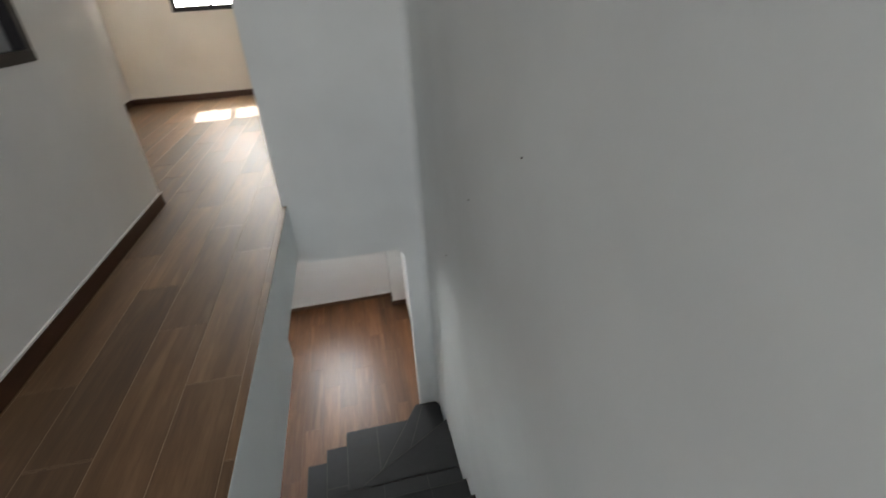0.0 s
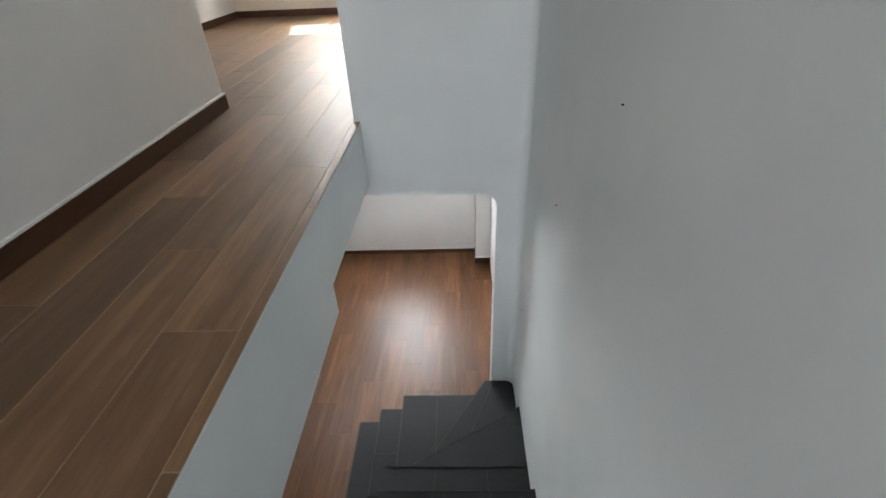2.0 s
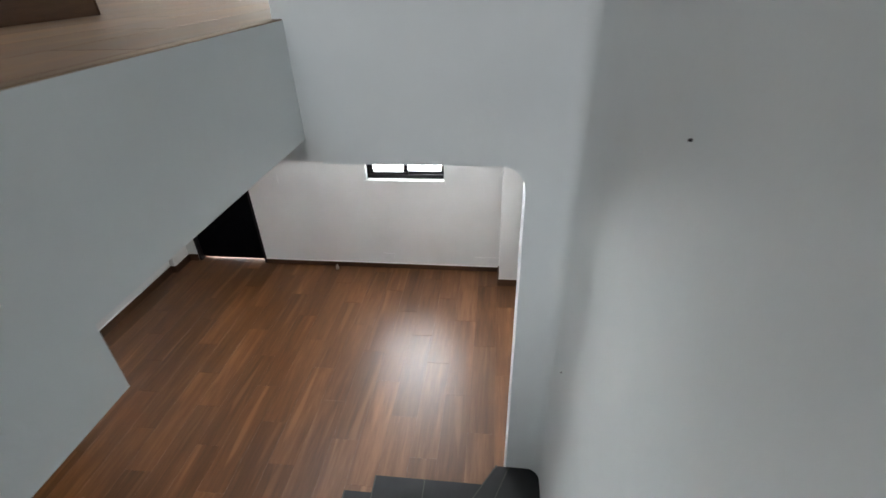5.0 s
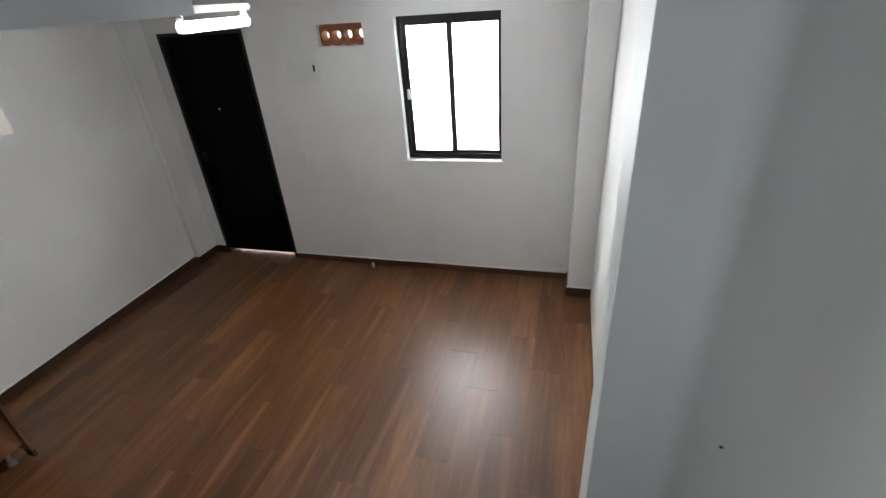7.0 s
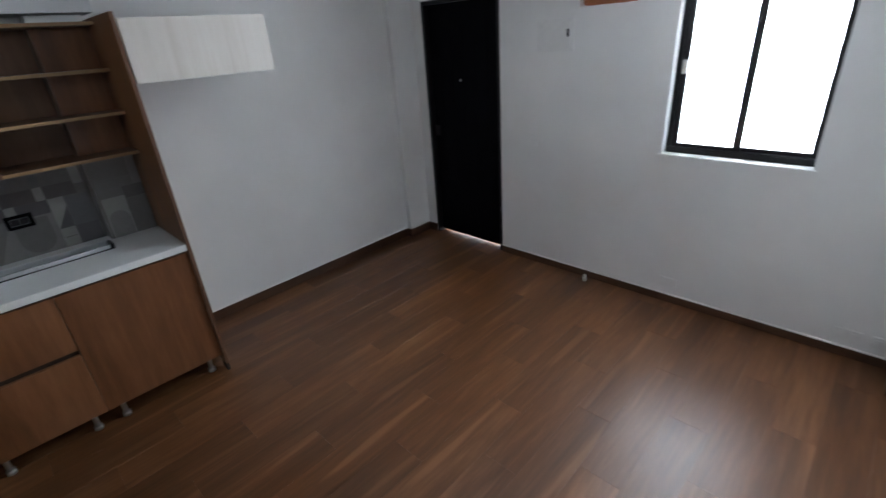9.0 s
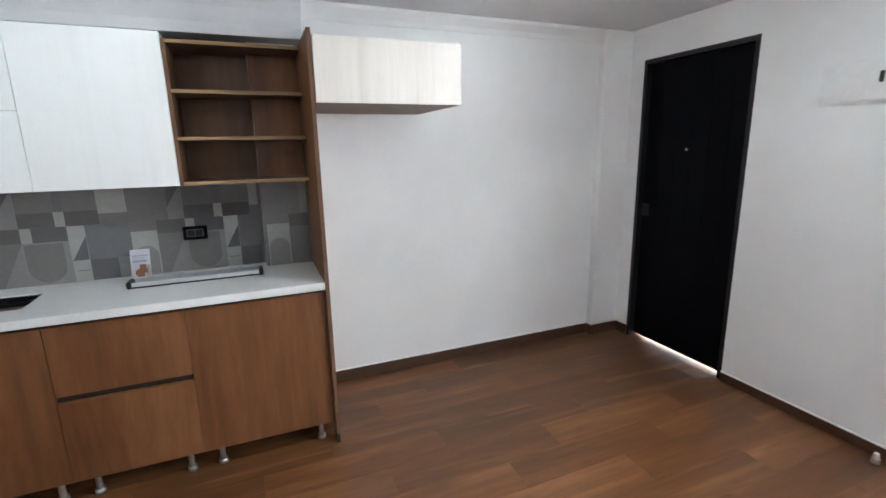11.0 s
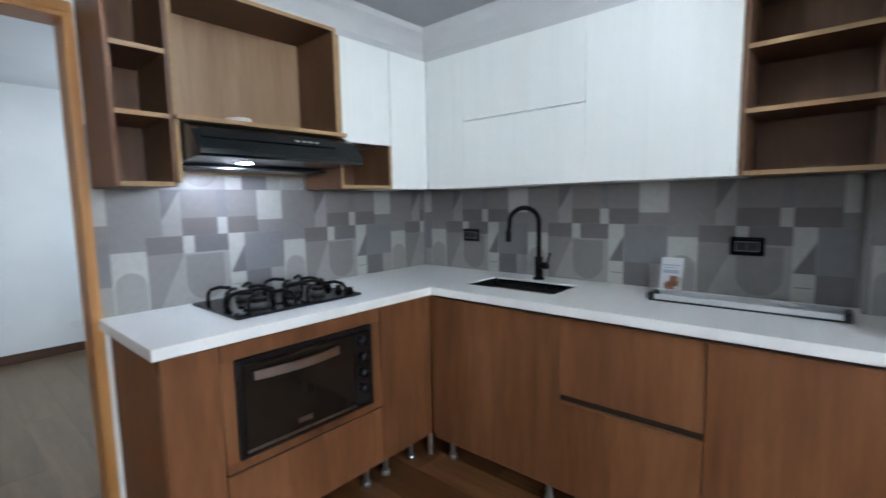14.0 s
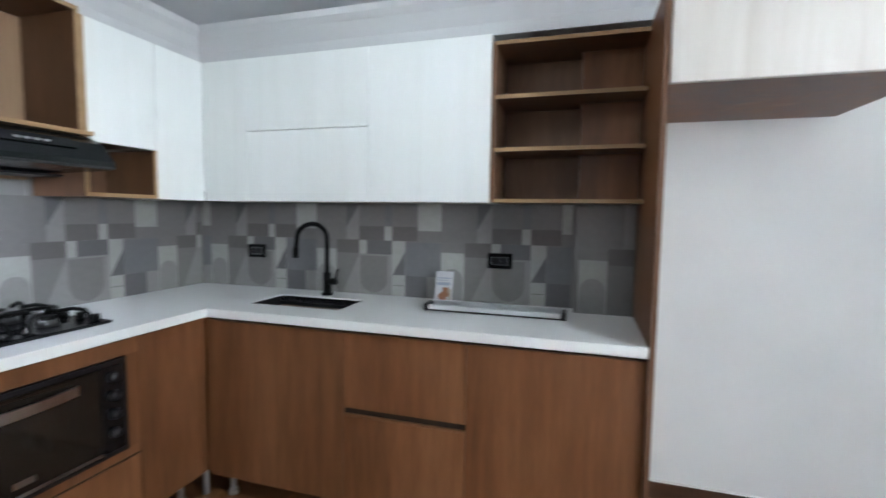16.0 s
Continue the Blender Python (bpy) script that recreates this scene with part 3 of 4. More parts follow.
def base_x(y0, y1, label, drawers=False, legs=True):
    """A base unit on the sink wall, its front towards +x."""
    u = thing("base_cabinet", (0.3, (y0 + y1) / 2, 0), label, "cabinet", "base cabinets")
    part("body", boxes((0.02, BF - 0.022, y0 + 0.001, y1 - 0.001, 0.115, 0.845)), CABDARK, u)
    # dark strip coloured as the shade under the worktop
    part("top_gap_shade", boxes((BF - 0.022, BF - 0.012, y0 + 0.001, y1 - 0.001, 0.80, 0.858)), RECESS, u)
    if drawers:
        for za, zb in ((0.115, 0.495), (0.53, 0.845)):
            part("drawer_front", boxes((BF - 0.02, BF, y0 + 0.001, y1 - 0.001, za, zb), r=0.0015), CABWOOD, u)
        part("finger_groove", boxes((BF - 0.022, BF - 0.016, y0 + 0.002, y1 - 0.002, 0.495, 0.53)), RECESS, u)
        part("groove_lip", boxes((BF - 0.016, BF - 0.002, y0 + 0.004, y1 - 0.004, 0.496, 0.502)), CABWOOD, u)
    else:
        part("door", boxes((BF - 0.02, BF, y0 + 0.001, y1 - 0.001, 0.115, 0.845), r=0.0015), CABWOOD, u)
    if legs:
        leg_row(u, [(BF - 0.06, y0 + 0.07), (BF - 0.06, y1 - 0.07), (0.1, y0 + 0.07), (0.1, y1 - 0.07)])
    return u


def base_y(x0, x1, label, kind):
    """A base unit on the stove wall, its front towards +y."""
    u = thing("base_cabinet", ((x0 + x1) / 2, -4.6, 0), label, "cabinet", "base cabinets")
    # shade below the worktop, put in as a dark strip
    part("top_gap_shade", boxes((x0 + 0.001, x1 - 0.001, BYF - 0.022, BYF - 0.012, 0.80, 0.858)), RECESS, u)
    if kind == "oven":
        part("body", boxes((x0 + 0.001, x1 - 0.001, YS + 0.02, BYF - 0.30, 0.115, 0.845)), CABDARK, u)
        for row in ((x0 + 0.002, x1 - 0.002, BYF - 0.02, BYF, 0.785, 0.845), (x0 + 0.002, 0.948, BYF - 0.02, BYF, 0.42, 0.785), (1.555, x1 - 0.002, BYF - 0.02, BYF, 0.42, 0.785), (x0 + 0.002, x1 - 0.002, BYF - 0.02, BYF, 0.385, 0.42)):
            part("surround_panel", boxes(row), CABWOOD, u)
        part("drawer_front", boxes((x0 + 0.002, x1 - 0.002, BYF - 0.02, BYF, 0.115, 0.375), r=0.0015), CABWOOD, u)
        # dark strip drawn for the shade above the drawer
        part("drawer_gap_shade", boxes((x0 + 0.004, x1 - 0.004, BYF - 0.018, BYF - 0.004, 0.376, 0.3845)), RECESS, u)
    else:
        part("body", boxes((x0 + 0.001, x1 - 0.001, YS + 0.02, BYF - 0.022, 0.115, 0.845)), CABDARK if kind == "door" else CABWOOD, u)
        part("door", boxes((x0 + 0.002, x1 - 0.002, BYF - 0.02, BYF, 0.115, 0.845), r=0.0015), CABWOOD, u)
    leg_row(u, [(x0 + 0.06, BYF - 0.06), (x1 - 0.06, BYF - 0.06)])
    return u


base_x(-4.30, -3.615, "walnut laminate sink cabinet with a plain door")
base_x(-3.615, -3.092, "walnut laminate cabinet with two deep drawers", True)
base_x(-3.092, -2.462, "walnut laminate cabinet with a plain door")
base_y(0.60, 0.893, "narrow walnut laminate corner cabinet", "door")
base_y(0.893, 1.60, "walnut laminate oven cabinet with a drawer below", "oven")
base_y(1.60, 1.78, "narrow walnut laminate end cabinet", "end")
corner = thing("corner_post", (0.55, -4.36, 0), "walnut corner filler between the base cabinets", "cabinet", "base cabinets")
part("filler", boxes((0.55, 0.598, -4.36, -4.338, 0.115, 0.845), (0.54, 0.555, -4.338, -4.303, 0.115, 0.845)), CABWOOD, corner)
part("foot", rods(((0.56, -4.35, 0), (0.56, -4.35, 0.116), 0.014)), STEEL, corner)

# tall end panel and the cabinet over the fridge place
tall = thing("end_panel", (0.3, -2.45, 0), "tall walnut laminate end panel beside the counter", "panel")
part("panel", boxes((0.0, 0.605, -2.462, -2.444, 0.055, 2.075), r=0.001), CABWOOD, tall)
part("edge_band", boxes((0.605, 0.607, -2.462, -2.444, 0.055, 2.075)), CABDARK, tall)
part("foot", boxes((0.54, 0.60, -2.462, -2.444, 0, 0.055)), RECESS, tall, "dark plastic foot")
over = thing("fridge_cabinet", (0.25, -2.08, 1.757), "pale streaked wall cabinet over the empty fridge place", "cabinet")
part("body", boxes((FX + 0.002, 0.59, -2.443, -1.712, 1.764, 2.045)), CABDARK, over)
part("bottom_panel", boxes((FX + 0.002, 0.59, -2.443, -1.712, 1.757, 1.764)), CABWOOD, over)
part("lift_door", boxes((0.59, 0.612, -2.441, -1.712, 1.757, 2.048), r=0.0015), PALEWOOD, over)
part("end_side", boxes((FX + 0.002, 0.59, -1.712, -1.708, 1.757, 2.045)), PALEWOOD, over)


def countertop():
    c = thing("countertop", (0.3, -3.4, 0.86), "white quartz worktop, L-shaped with a sink cut-out", "countertop")
    t0 = 0.862
    bm = boxes((0.004, 0.17, YS + 0.004, -2.464, t0, CZ), (0.17, 0.43, YS + 0.004, SKY0, t0, CZ), (0.17, 0.43, SKY1, -2.464, t0, CZ), (0.43, CX, YS + 0.004, -2.464, t0, CZ), (CX, 1.812, YS + 0.004, CYF, t0, CZ))
    bmesh.ops.remove_doubles(bm, verts=bm.verts, dist=0.0005)
    part("slab", bm, QUARTZ, c)
    part("front_edge", boxes((CX, CX + 0.003, CYF, -2.464, t0 + 0.002, CZ - 0.001), (CX, 1.812, CYF, CYF + 0.003, t0 + 0.002, CZ - 0.001), r=0.001), QUARTZ, c)


SKY0, SKY1 = -4.20, -3.72
countertop()


def sink():
    s = thing("sink", (0.30, -3.96, 0.72), "black undermounted composite sink", "sink")
    part("bowl", boxes((0.165, 0.17, SKY0, SKY1, 0.72, 0.893), (0.43, 0.435, SKY0, SKY1, 0.72, 0.893), (0.165, 0.435, SKY0 - 0.005, SKY0, 0.72, 0.893), (0.165, 0.435, SKY1, SKY1 + 0.005, 0.72, 0.893), (0.165, 0.435, SKY0, SKY1, 0.715, 0.72)), BLACKSINK, s)
    part("drain", rods(((0.3, -3.96, 0.72), (0.3, -3.96, 0.724), 0.04)), STEEL, s)


sink()


def faucet():
    x, y = 0.105, -3.97
    f = thing("faucet", (x, y, CZ), "matt black gooseneck kitchen tap with a side lever", "faucet")
    part("base", rods(((x, y, CZ), (x, y, CZ + 0.012), 0.03), ((x, y, CZ + 0.012), (x, y, CZ + 0.12), 0.022)), BLACKIRON, f, "", True)
    R = 0.075
    arch = [(x, y, CZ + 0.10), (x, y, CZ + 0.30)]
    for k in range(1, 15):
        t = math.pi * k / 14
        arch.append((x + 0.6 * R * (1 - math.cos(t)), y - 0.8 * R * (1 - math.cos(t)), CZ + 0.30 + R * math.sin(t)))
    e = arch[-1]
    arch.append((e[0] + 0.003, e[1] - 0.004, e[2] - 0.05))
    part("spout", tube(arch, 0.0125), BLACKIRON, f, "", True)
    part("nozzle", rods(((e[0] + 0.003, e[1] - 0.004, e[2] - 0.045), (e[0] + 0.004, e[1] - 0.006, e[2] - 0.10), 0.016)), BLACKIRON, f)
    lever = part("lever_hub", rods(((x, y, CZ + 0.075), (x + 0.01, y + 0.055, CZ + 0.075), 0.018)), BLACKIRON, f)
    part("lever", tube([(x + 0.01, y + 0.045, CZ + 0.075), (x + 0.015, y + 0.06, CZ + 0.10), (x + 0.02, y + 0.075, CZ + 0.145)], 0.006), BLACKIRON, lever, "", True)


faucet()


BURNER = plain("dark_burner_metal", (0.10, 0.10, 0.10), 0.35, 0.8)
ALU = plain("satin_aluminium", (0.74, 0.75, 0.76), 0.3, 0.7)


def hob():
    x0, x1, y0, y1 = 0.93, 1.50, -4.82, -4.41
    h = thing("gas_hob", ((x0 + x1) / 2, (y0 + y1) / 2, CZ), "black glass gas hob with four burners and iron grates", "hob")
    part("glass_plate", boxes((x0, x1, y0, y1, CZ + 0.0005, CZ + 0.012), r=0.003), BLACKGLOSS, h)
    for cx, cy, r in ((1.36, -4.52, 0.048), (1.33, -4.71, 0.036), (1.10, -4.71, 0.042), (1.08, -4.53, 0.034)):
        b_ = part("burner", rods(((cx, cy, CZ + 0.012), (cx, cy, CZ + 0.036), r, r * 0.85)), BURNER, h, "", True)
        part("burner_cap", rods(((cx, cy, CZ + 0.036), (cx, cy, CZ + 0.05), r * 0.8, r * 0.7)), BLACKIRON, b_)
    for gx0, gx1 in ((1.235, 1.455), (0.985, 1.205)):
        mx = (gx0 + gx1) / 2
        g = part("grate", tube([(mx - 0.10, -4.615, CZ + 0.058), (mx - 0.05, -4.615, CZ + 0.064), (mx + 0.05, -4.615, CZ + 0.064), (mx + 0.10, -4.615, CZ + 0.058)], 0.007, 8), BLACKIRON, h)
        for cy in (-4.52, -4.71):
            for dx in (-1, 1):
                for dy in (-1, 1):
                    arm = [(0.098, 0.084, 0.012), (0.096, 0.082, 0.045), (0.088, 0.074, 0.062), (0.062, 0.052, 0.072), (0.026, 0.022, 0.066)]
                    part("grate_arm", tube([(mx + dx * p, cy + dy * q, CZ + z) for p, q, z in arm], 0.0075, 8), BLACKIRON, g, "", True)
    for k in range(4):
        kx = 0.957
        ky = -4.46 - 0.085 * k
        part("knob", rods(((kx, ky, CZ + 0.012), (kx, ky, CZ + 0.036), 0.017, 0.014)), BLACKIRON, h, "", True)


hob()


def oven():
    x0, x1, z0, z1, y = 0.95, 1.553, 0.422, 0.783, BYF
    o = thing("oven", ((x0 + x1) / 2, y - 0.15, z0), "built-in black glass oven with a steel bar handle", "oven")
    part("casing", boxes((x0 + 0.004, x1 - 0.004, y - 0.29, y, z0 + 0.002, z1 - 0.002)), BLACKALU, o)
    part("frame", boxes((x0, x1, y + 0.001, y + 0.012, z0, z0 + 0.018), (x0, x1, y + 0.001, y + 0.012, z1 - 0.018, z1), (x0, x0 + 0.012, y + 0.001, y + 0.012, z0 + 0.018, z1 - 0.018), (x1 - 0.018, x1, y + 0.001, y + 0.012, z0 + 0.018, z1 - 0.018), r=0.002), BLACKALU, o)
    d = part("door", boxes((x0 + 0.105, x1 - 0.02, y + 0.001, y + 0.018, z0 + 0.02, z1 - 0.02), r=0.004), OVENGLASS, o, "dark mirror-like glass door")
    part("door_trim", boxes((x0 + 0.105, x1 - 0.02, y + 0.0185, y + 0.021, z0 + 0.022, z0 + 0.032)), STEEL, d)
    arch = [(1.50 - 0.36 * k / 12, y + 0.03 + 0.022 * math.sin(math.pi * k / 12), z1 - 0.062) for k in range(13)]
    bm = prism(bmesh.new(), [(q[0], q[1] - 0.006) for q in arch] + [(q[0], q[1] + 0.006) for q in arch[::-1]], z1 - 0.078, z1 - 0.046)
    h = part("handle", bm, STEEL, d, "curved steel handle")
    for hx_ in (1.14, 1.485):
        part("handle_post", boxes((hx_, hx_ + 0.015, y + 0.018, y + 0.032, z1 - 0.075, z1 - 0.05)), STEEL, d)
    part("badge", prism(bmesh.new(), [(1.27, y + 0.0185), (1.33, y + 0.0185), (1.33, y + 0.0195), (1.27, y + 0.0195)], z0 + 0.055, z0 + 0.075), STEEL, d, "small silver badge")
    p_ = part("control_panel", boxes((x0 + 0.014, x0 + 0.103, y + 0.001, y + 0.015, z0 + 0.02, z1 - 0.02), r=0.003), BLACKGLOSS, o)
    for k in range(4):
        kz = z1 - 0.06 - 0.07 * k
        part("knob", rods(((x0 + 0.058, y + 0.015, kz), (x0 + 0.058, y + 0.036, kz), 0.02, 0.017)), BLACKALU, p_, "", True)


OVENGLASS = plain("brown_black_oven_glass", (0.016, 0.012, 0.009), 0.07, 0, 0.05)
oven()

# ---- wall cabinets ----
UZ0, UZ1, UXF, UYF = 1.387, 2.085, 0.293, -4.572


def wall_x(y0, y1, label, fronts):
    u = thing("wall_cabinet", (0.15, (y0 + y1) / 2, UZ0), label, "cabinet", "white wall cabinets")
    part("body", boxes((0.005, UXF - 0.022, y0 + 0.001, y1 - 0.001, UZ0, UZ1)), PALEWOOD, u)
    for za, zb in fronts:
        part("door", boxes((UXF - 0.02, UXF, y0 + 0.001, y1 - 0.001, za, zb), r=0.0012), WHITELAM, u)
    return u


wall_x(-4.571, -4.312, "white laminate corner wall cabinet", [(UZ0, UZ1)])
wall_x(-4.312, -3.641, "white laminate wall cabinet with two lift-up doors", [(UZ0, 1.729), (1.733, UZ1)])
wall_x(-3.641, -3.074, "white laminate wall cabinet with one door", [(UZ0, UZ1)])


def open_shelf_x():
    y0, y1 = -3.072, -2.464
    s = thing("open_shelf", (0.15, (y0 + y1) / 2, UZ0), "empty walnut open shelf unit with two shelves", "shelf")
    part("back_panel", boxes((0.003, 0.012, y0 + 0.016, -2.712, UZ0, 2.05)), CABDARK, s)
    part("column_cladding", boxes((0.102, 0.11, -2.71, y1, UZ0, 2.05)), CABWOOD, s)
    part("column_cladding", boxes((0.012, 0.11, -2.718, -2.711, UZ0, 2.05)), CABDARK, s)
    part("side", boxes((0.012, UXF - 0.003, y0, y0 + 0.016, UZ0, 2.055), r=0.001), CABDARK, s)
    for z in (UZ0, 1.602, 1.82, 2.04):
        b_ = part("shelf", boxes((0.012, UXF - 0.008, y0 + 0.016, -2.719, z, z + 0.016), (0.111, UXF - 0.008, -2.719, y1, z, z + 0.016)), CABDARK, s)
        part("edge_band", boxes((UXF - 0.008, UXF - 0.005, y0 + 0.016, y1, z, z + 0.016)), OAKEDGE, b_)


open_shelf_x()
corner_wall = thing("wall_cabinet", (0.43, -4.7, UZ0), "white laminate corner wall cabinet door", "cabinet", "white wall cabinets")
part("body", boxes((0.30, 0.569, YS + 0.005, UYF - 0.022, UZ0, UZ1)), PALEWOOD, corner_wall)
part("door", boxes((0.295, 0.569, UYF - 0.02, UYF, UZ0, UZ1), r=0.0012), WHITELAM, corner_wall)
short = thing("wall_cabinet", (0.73, -4.7, 1.607), "short white wall cabinet over an open walnut niche", "cabinet", "white wall cabinets")
part("body", boxes((0.571, 0.892, YS + 0.005, UYF - 0.022, 1.62, UZ1)), CABDARK, short)
part("door", boxes((0.572, 0.877, UYF - 0.02, UYF, 1.607, UZ1), r=0.0012), WHITELAM, short)
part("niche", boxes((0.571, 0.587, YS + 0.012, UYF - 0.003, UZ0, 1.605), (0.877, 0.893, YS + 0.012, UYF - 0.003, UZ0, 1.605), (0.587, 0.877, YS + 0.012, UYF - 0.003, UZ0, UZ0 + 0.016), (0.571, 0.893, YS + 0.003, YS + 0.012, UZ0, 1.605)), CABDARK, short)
part("edge_band", boxes((0.571, 0.893, UYF - 0.003, UYF, UZ0, UZ0 + 0.016), (0.571, 0.587, UYF - 0.003, UYF, UZ0 + 0.016, 1.605), (0.877, 0.893, UYF - 0.003, UYF, UZ0 + 0.016, UZ1)), OAKEDGE, short)


def hood_cabinet():
    x0, x1, top = 0.893, 1.60, 2.11
    c = thing("hood_cabinet", (1.25, -4.7, 1.62), "open walnut cabinet box above the cooker hood", "cabinet")
    part("back_panel", boxes((x0 + 0.016, x1 - 0.016, YS + 0.003, YS + 0.012, 1.45, top - 0.016)), OAKPALE, c, "paler wood back panel")
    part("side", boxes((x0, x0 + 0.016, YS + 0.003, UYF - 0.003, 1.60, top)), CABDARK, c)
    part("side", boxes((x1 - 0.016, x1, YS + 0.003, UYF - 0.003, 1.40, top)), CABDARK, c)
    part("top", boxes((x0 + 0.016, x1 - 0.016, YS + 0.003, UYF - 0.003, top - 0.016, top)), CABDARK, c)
    part("shelf", boxes((x0 - 0.02, x1, YS + 0.012, UYF + 0.03, 1.622, 1.638), r=0.002), OAKEDGE, c)
    part("edge_band", boxes((x0, x0 + 0.016, UYF - 0.003, UYF, 1.638, top), (x1 - 0.016, x1, UYF - 0.003, UYF, 1.40, 1.622), (x1 - 0.016, x1, UYF - 0.003, UYF, 1.638, top), (x0 + 0.016, x1 - 0.016, UYF - 0.003, UYF, top - 0.016, top)), OAKEDGE, c)


OAKPALE = wood("pale_walnut_back", (0.22, 0.13, 0.07), (0.30, 0.19, 0.11), (0.38, 0.25, 0.15), (7, 7, 0.7), 0.5, 0.05)
hood_cabinet()


def end_shelf():
    x0, x1, top = 1.602, 1.79, 2.13
    s = thing("open_shelf", (1.70, -4.7, UZ0), "narrow empty walnut open shelf beside the doorway", "shelf")
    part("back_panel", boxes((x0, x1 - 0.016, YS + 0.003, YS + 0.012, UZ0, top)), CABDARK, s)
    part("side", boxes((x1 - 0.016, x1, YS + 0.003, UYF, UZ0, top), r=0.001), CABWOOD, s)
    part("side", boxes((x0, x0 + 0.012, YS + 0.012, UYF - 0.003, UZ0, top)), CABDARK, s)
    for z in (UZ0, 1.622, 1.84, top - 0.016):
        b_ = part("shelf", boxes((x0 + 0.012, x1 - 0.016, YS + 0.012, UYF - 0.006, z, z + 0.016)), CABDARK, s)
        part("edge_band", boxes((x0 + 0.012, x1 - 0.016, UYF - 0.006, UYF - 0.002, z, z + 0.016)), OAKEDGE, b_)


end_shelf()


def cooker_hood():
    x0, x1 = 0.88, 1.575
    h = thing("cooker_hood", (1.23, -4.65, 1.46), "slim black cooker hood with a lit lamp", "cooker hood")
    part("canopy", profile_x(bmesh.new(), [(YS + 0.013, 1.615), (-4.56, 1.615), (-4.49, 1.585), (-4.43, 1.515), (-4.425, 1.495), (-4.44, 1.487), (YS + 0.013, 1.47)], x0, x1), HOODBLACK, h)
    part("front_strip", profile_x(bmesh.new(), [(-4.492, 1.588), (-4.487, 1.590), (-4.460, 1.557), (-4.465, 1.553)], x0 + 0.12, x1 - 0.02), BLACKGLOSS, h, "glossy control strip")
    for k in range(4):
        bx = 1.08 + 0.03 * k
        part("button", boxes((bx, bx + 0.018, -4.474, -4.468, 1.566, 1.574)), STEEL, h)
    part("filter", boxes((x0 + 0.03, x1 - 0.03, YS + 0.03, -4.67, 1.462, 1.470)), BLACKALU, h)
    part("lamp", rods(((1.34, -4.60, 1.485), (1.34, -4.60, 1.4798), 0.032, 0.030)), LAMPGLOW, h, "small lit lamp")


HOODBLACK = plain("black_enamel", (0.005, 0.007, 0.008), 0.2, 0.0, 0.1)
cooker_hood()
spot = new("hood_lamp", bpy.data.lights.new("hood_lamp", "AREA"))
spot.data.shape, spot.data.size, spot.data.energy, spot.data.color = "DISK", 0.05, 0.9, (0.80, 0.86, 1.0)
spot.matrix_world = look((1.34, -4.60, 1.4785), (1.33, -4.86, 1.1))


def glass_disc():
    d = thing("light_puck", (1.36, -4.60, 1.638), "small white puck on the hood shelf", "puck")
    part("disc", rods(((1.36, -4.585, 1.638), (1.36, -4.585, 1.652), 0.045)), PLASTIC, d, "", True)


glass_disc()


def dish_rack():
    x, y0, y1 = 0.25, -3.36, -2.74
    r = thing("drying_rail", (x, (y0 + y1) / 2, CZ), "low steel rail lying on the worktop", "rail")
    part("tray", boxes((x - 0.043, x + 0.043, y0, y1, CZ, CZ + 0.008), r=0.001), BLACKALU, r, "dark tray base")
    part("front_rail", boxes((x + 0.034, x + 0.045, y0, y1, CZ + 0.008, CZ + 0.028), r=0.002), ALU, r)
    part("back_rail", boxes((x - 0.045, x - 0.032, y0, y1, CZ + 0.008, CZ + 0.036), r=0.002), ALU, r)
    for y in (y0, y1 - 0.02):
        part("end_cap", boxes((x - 0.05, x + 0.05, y - 0.002, y + 0.02, CZ, CZ + 0.034), r=0.004), BLACKALU, r, "black plastic end")


dish_rack()


def leaflet():
    y = -3.335
    p_ = thing("leaflet", (0.06, y, CZ), "small printed leaflet standing against the tiles", "leaflet")
    bm = boxes((0.09, 0.092, y - 0.045, y + 0.045, CZ + 0.002, CZ + 0.155))
    bmesh.ops.rotate(bm, cent=(0.09, y, CZ), matrix=Matrix.Rotation(radians(-15), 3, "Y"), verts=bm.verts)
    part("sheet", bm, PAPER, p_)
    for name, mat, rows in (
            ("printed_shape", TERRA, ((-0.018, 0.016, 0.004, 0.05), (-0.026, 0.006, 0.02, 0.042), (-0.006, 0.024, 0.05, 0.075), (0.006, 0.03, 0.03, 0.052))),
            ("printed_band", PRINTBLUE, ((-0.036, 0.034, 0.118, 0.124), (-0.036, 0.02, 0.108, 0.112), (-0.036, 0.028, 0.085, 0.10))),
            ("printed_panel", PRINTGREY, ((0.02, 0.042, 0.004, 0.07),))):
        bm = boxes(*[(0.0925, 0.0932, y + a, y + b, CZ + c, CZ + d) for a, b, c, d in rows])
        bmesh.ops.rotate(bm, cent=(0.09, y, CZ), matrix=Matrix.Rotation(radians(-15), 3, "Y"), verts=bm.verts)
        part(name, bm, mat, p_)


PRINTBLUE = plain("blue_grey_print", (0.30, 0.33, 0.42), 0.6)
PRINTGREY = plain("beige_print", (0.38, 0.34, 0.29), 0.6)
leaflet()


SOCKETGREY = plain("grey_socket_rim", (0.16, 0.16, 0.165), 0.4)


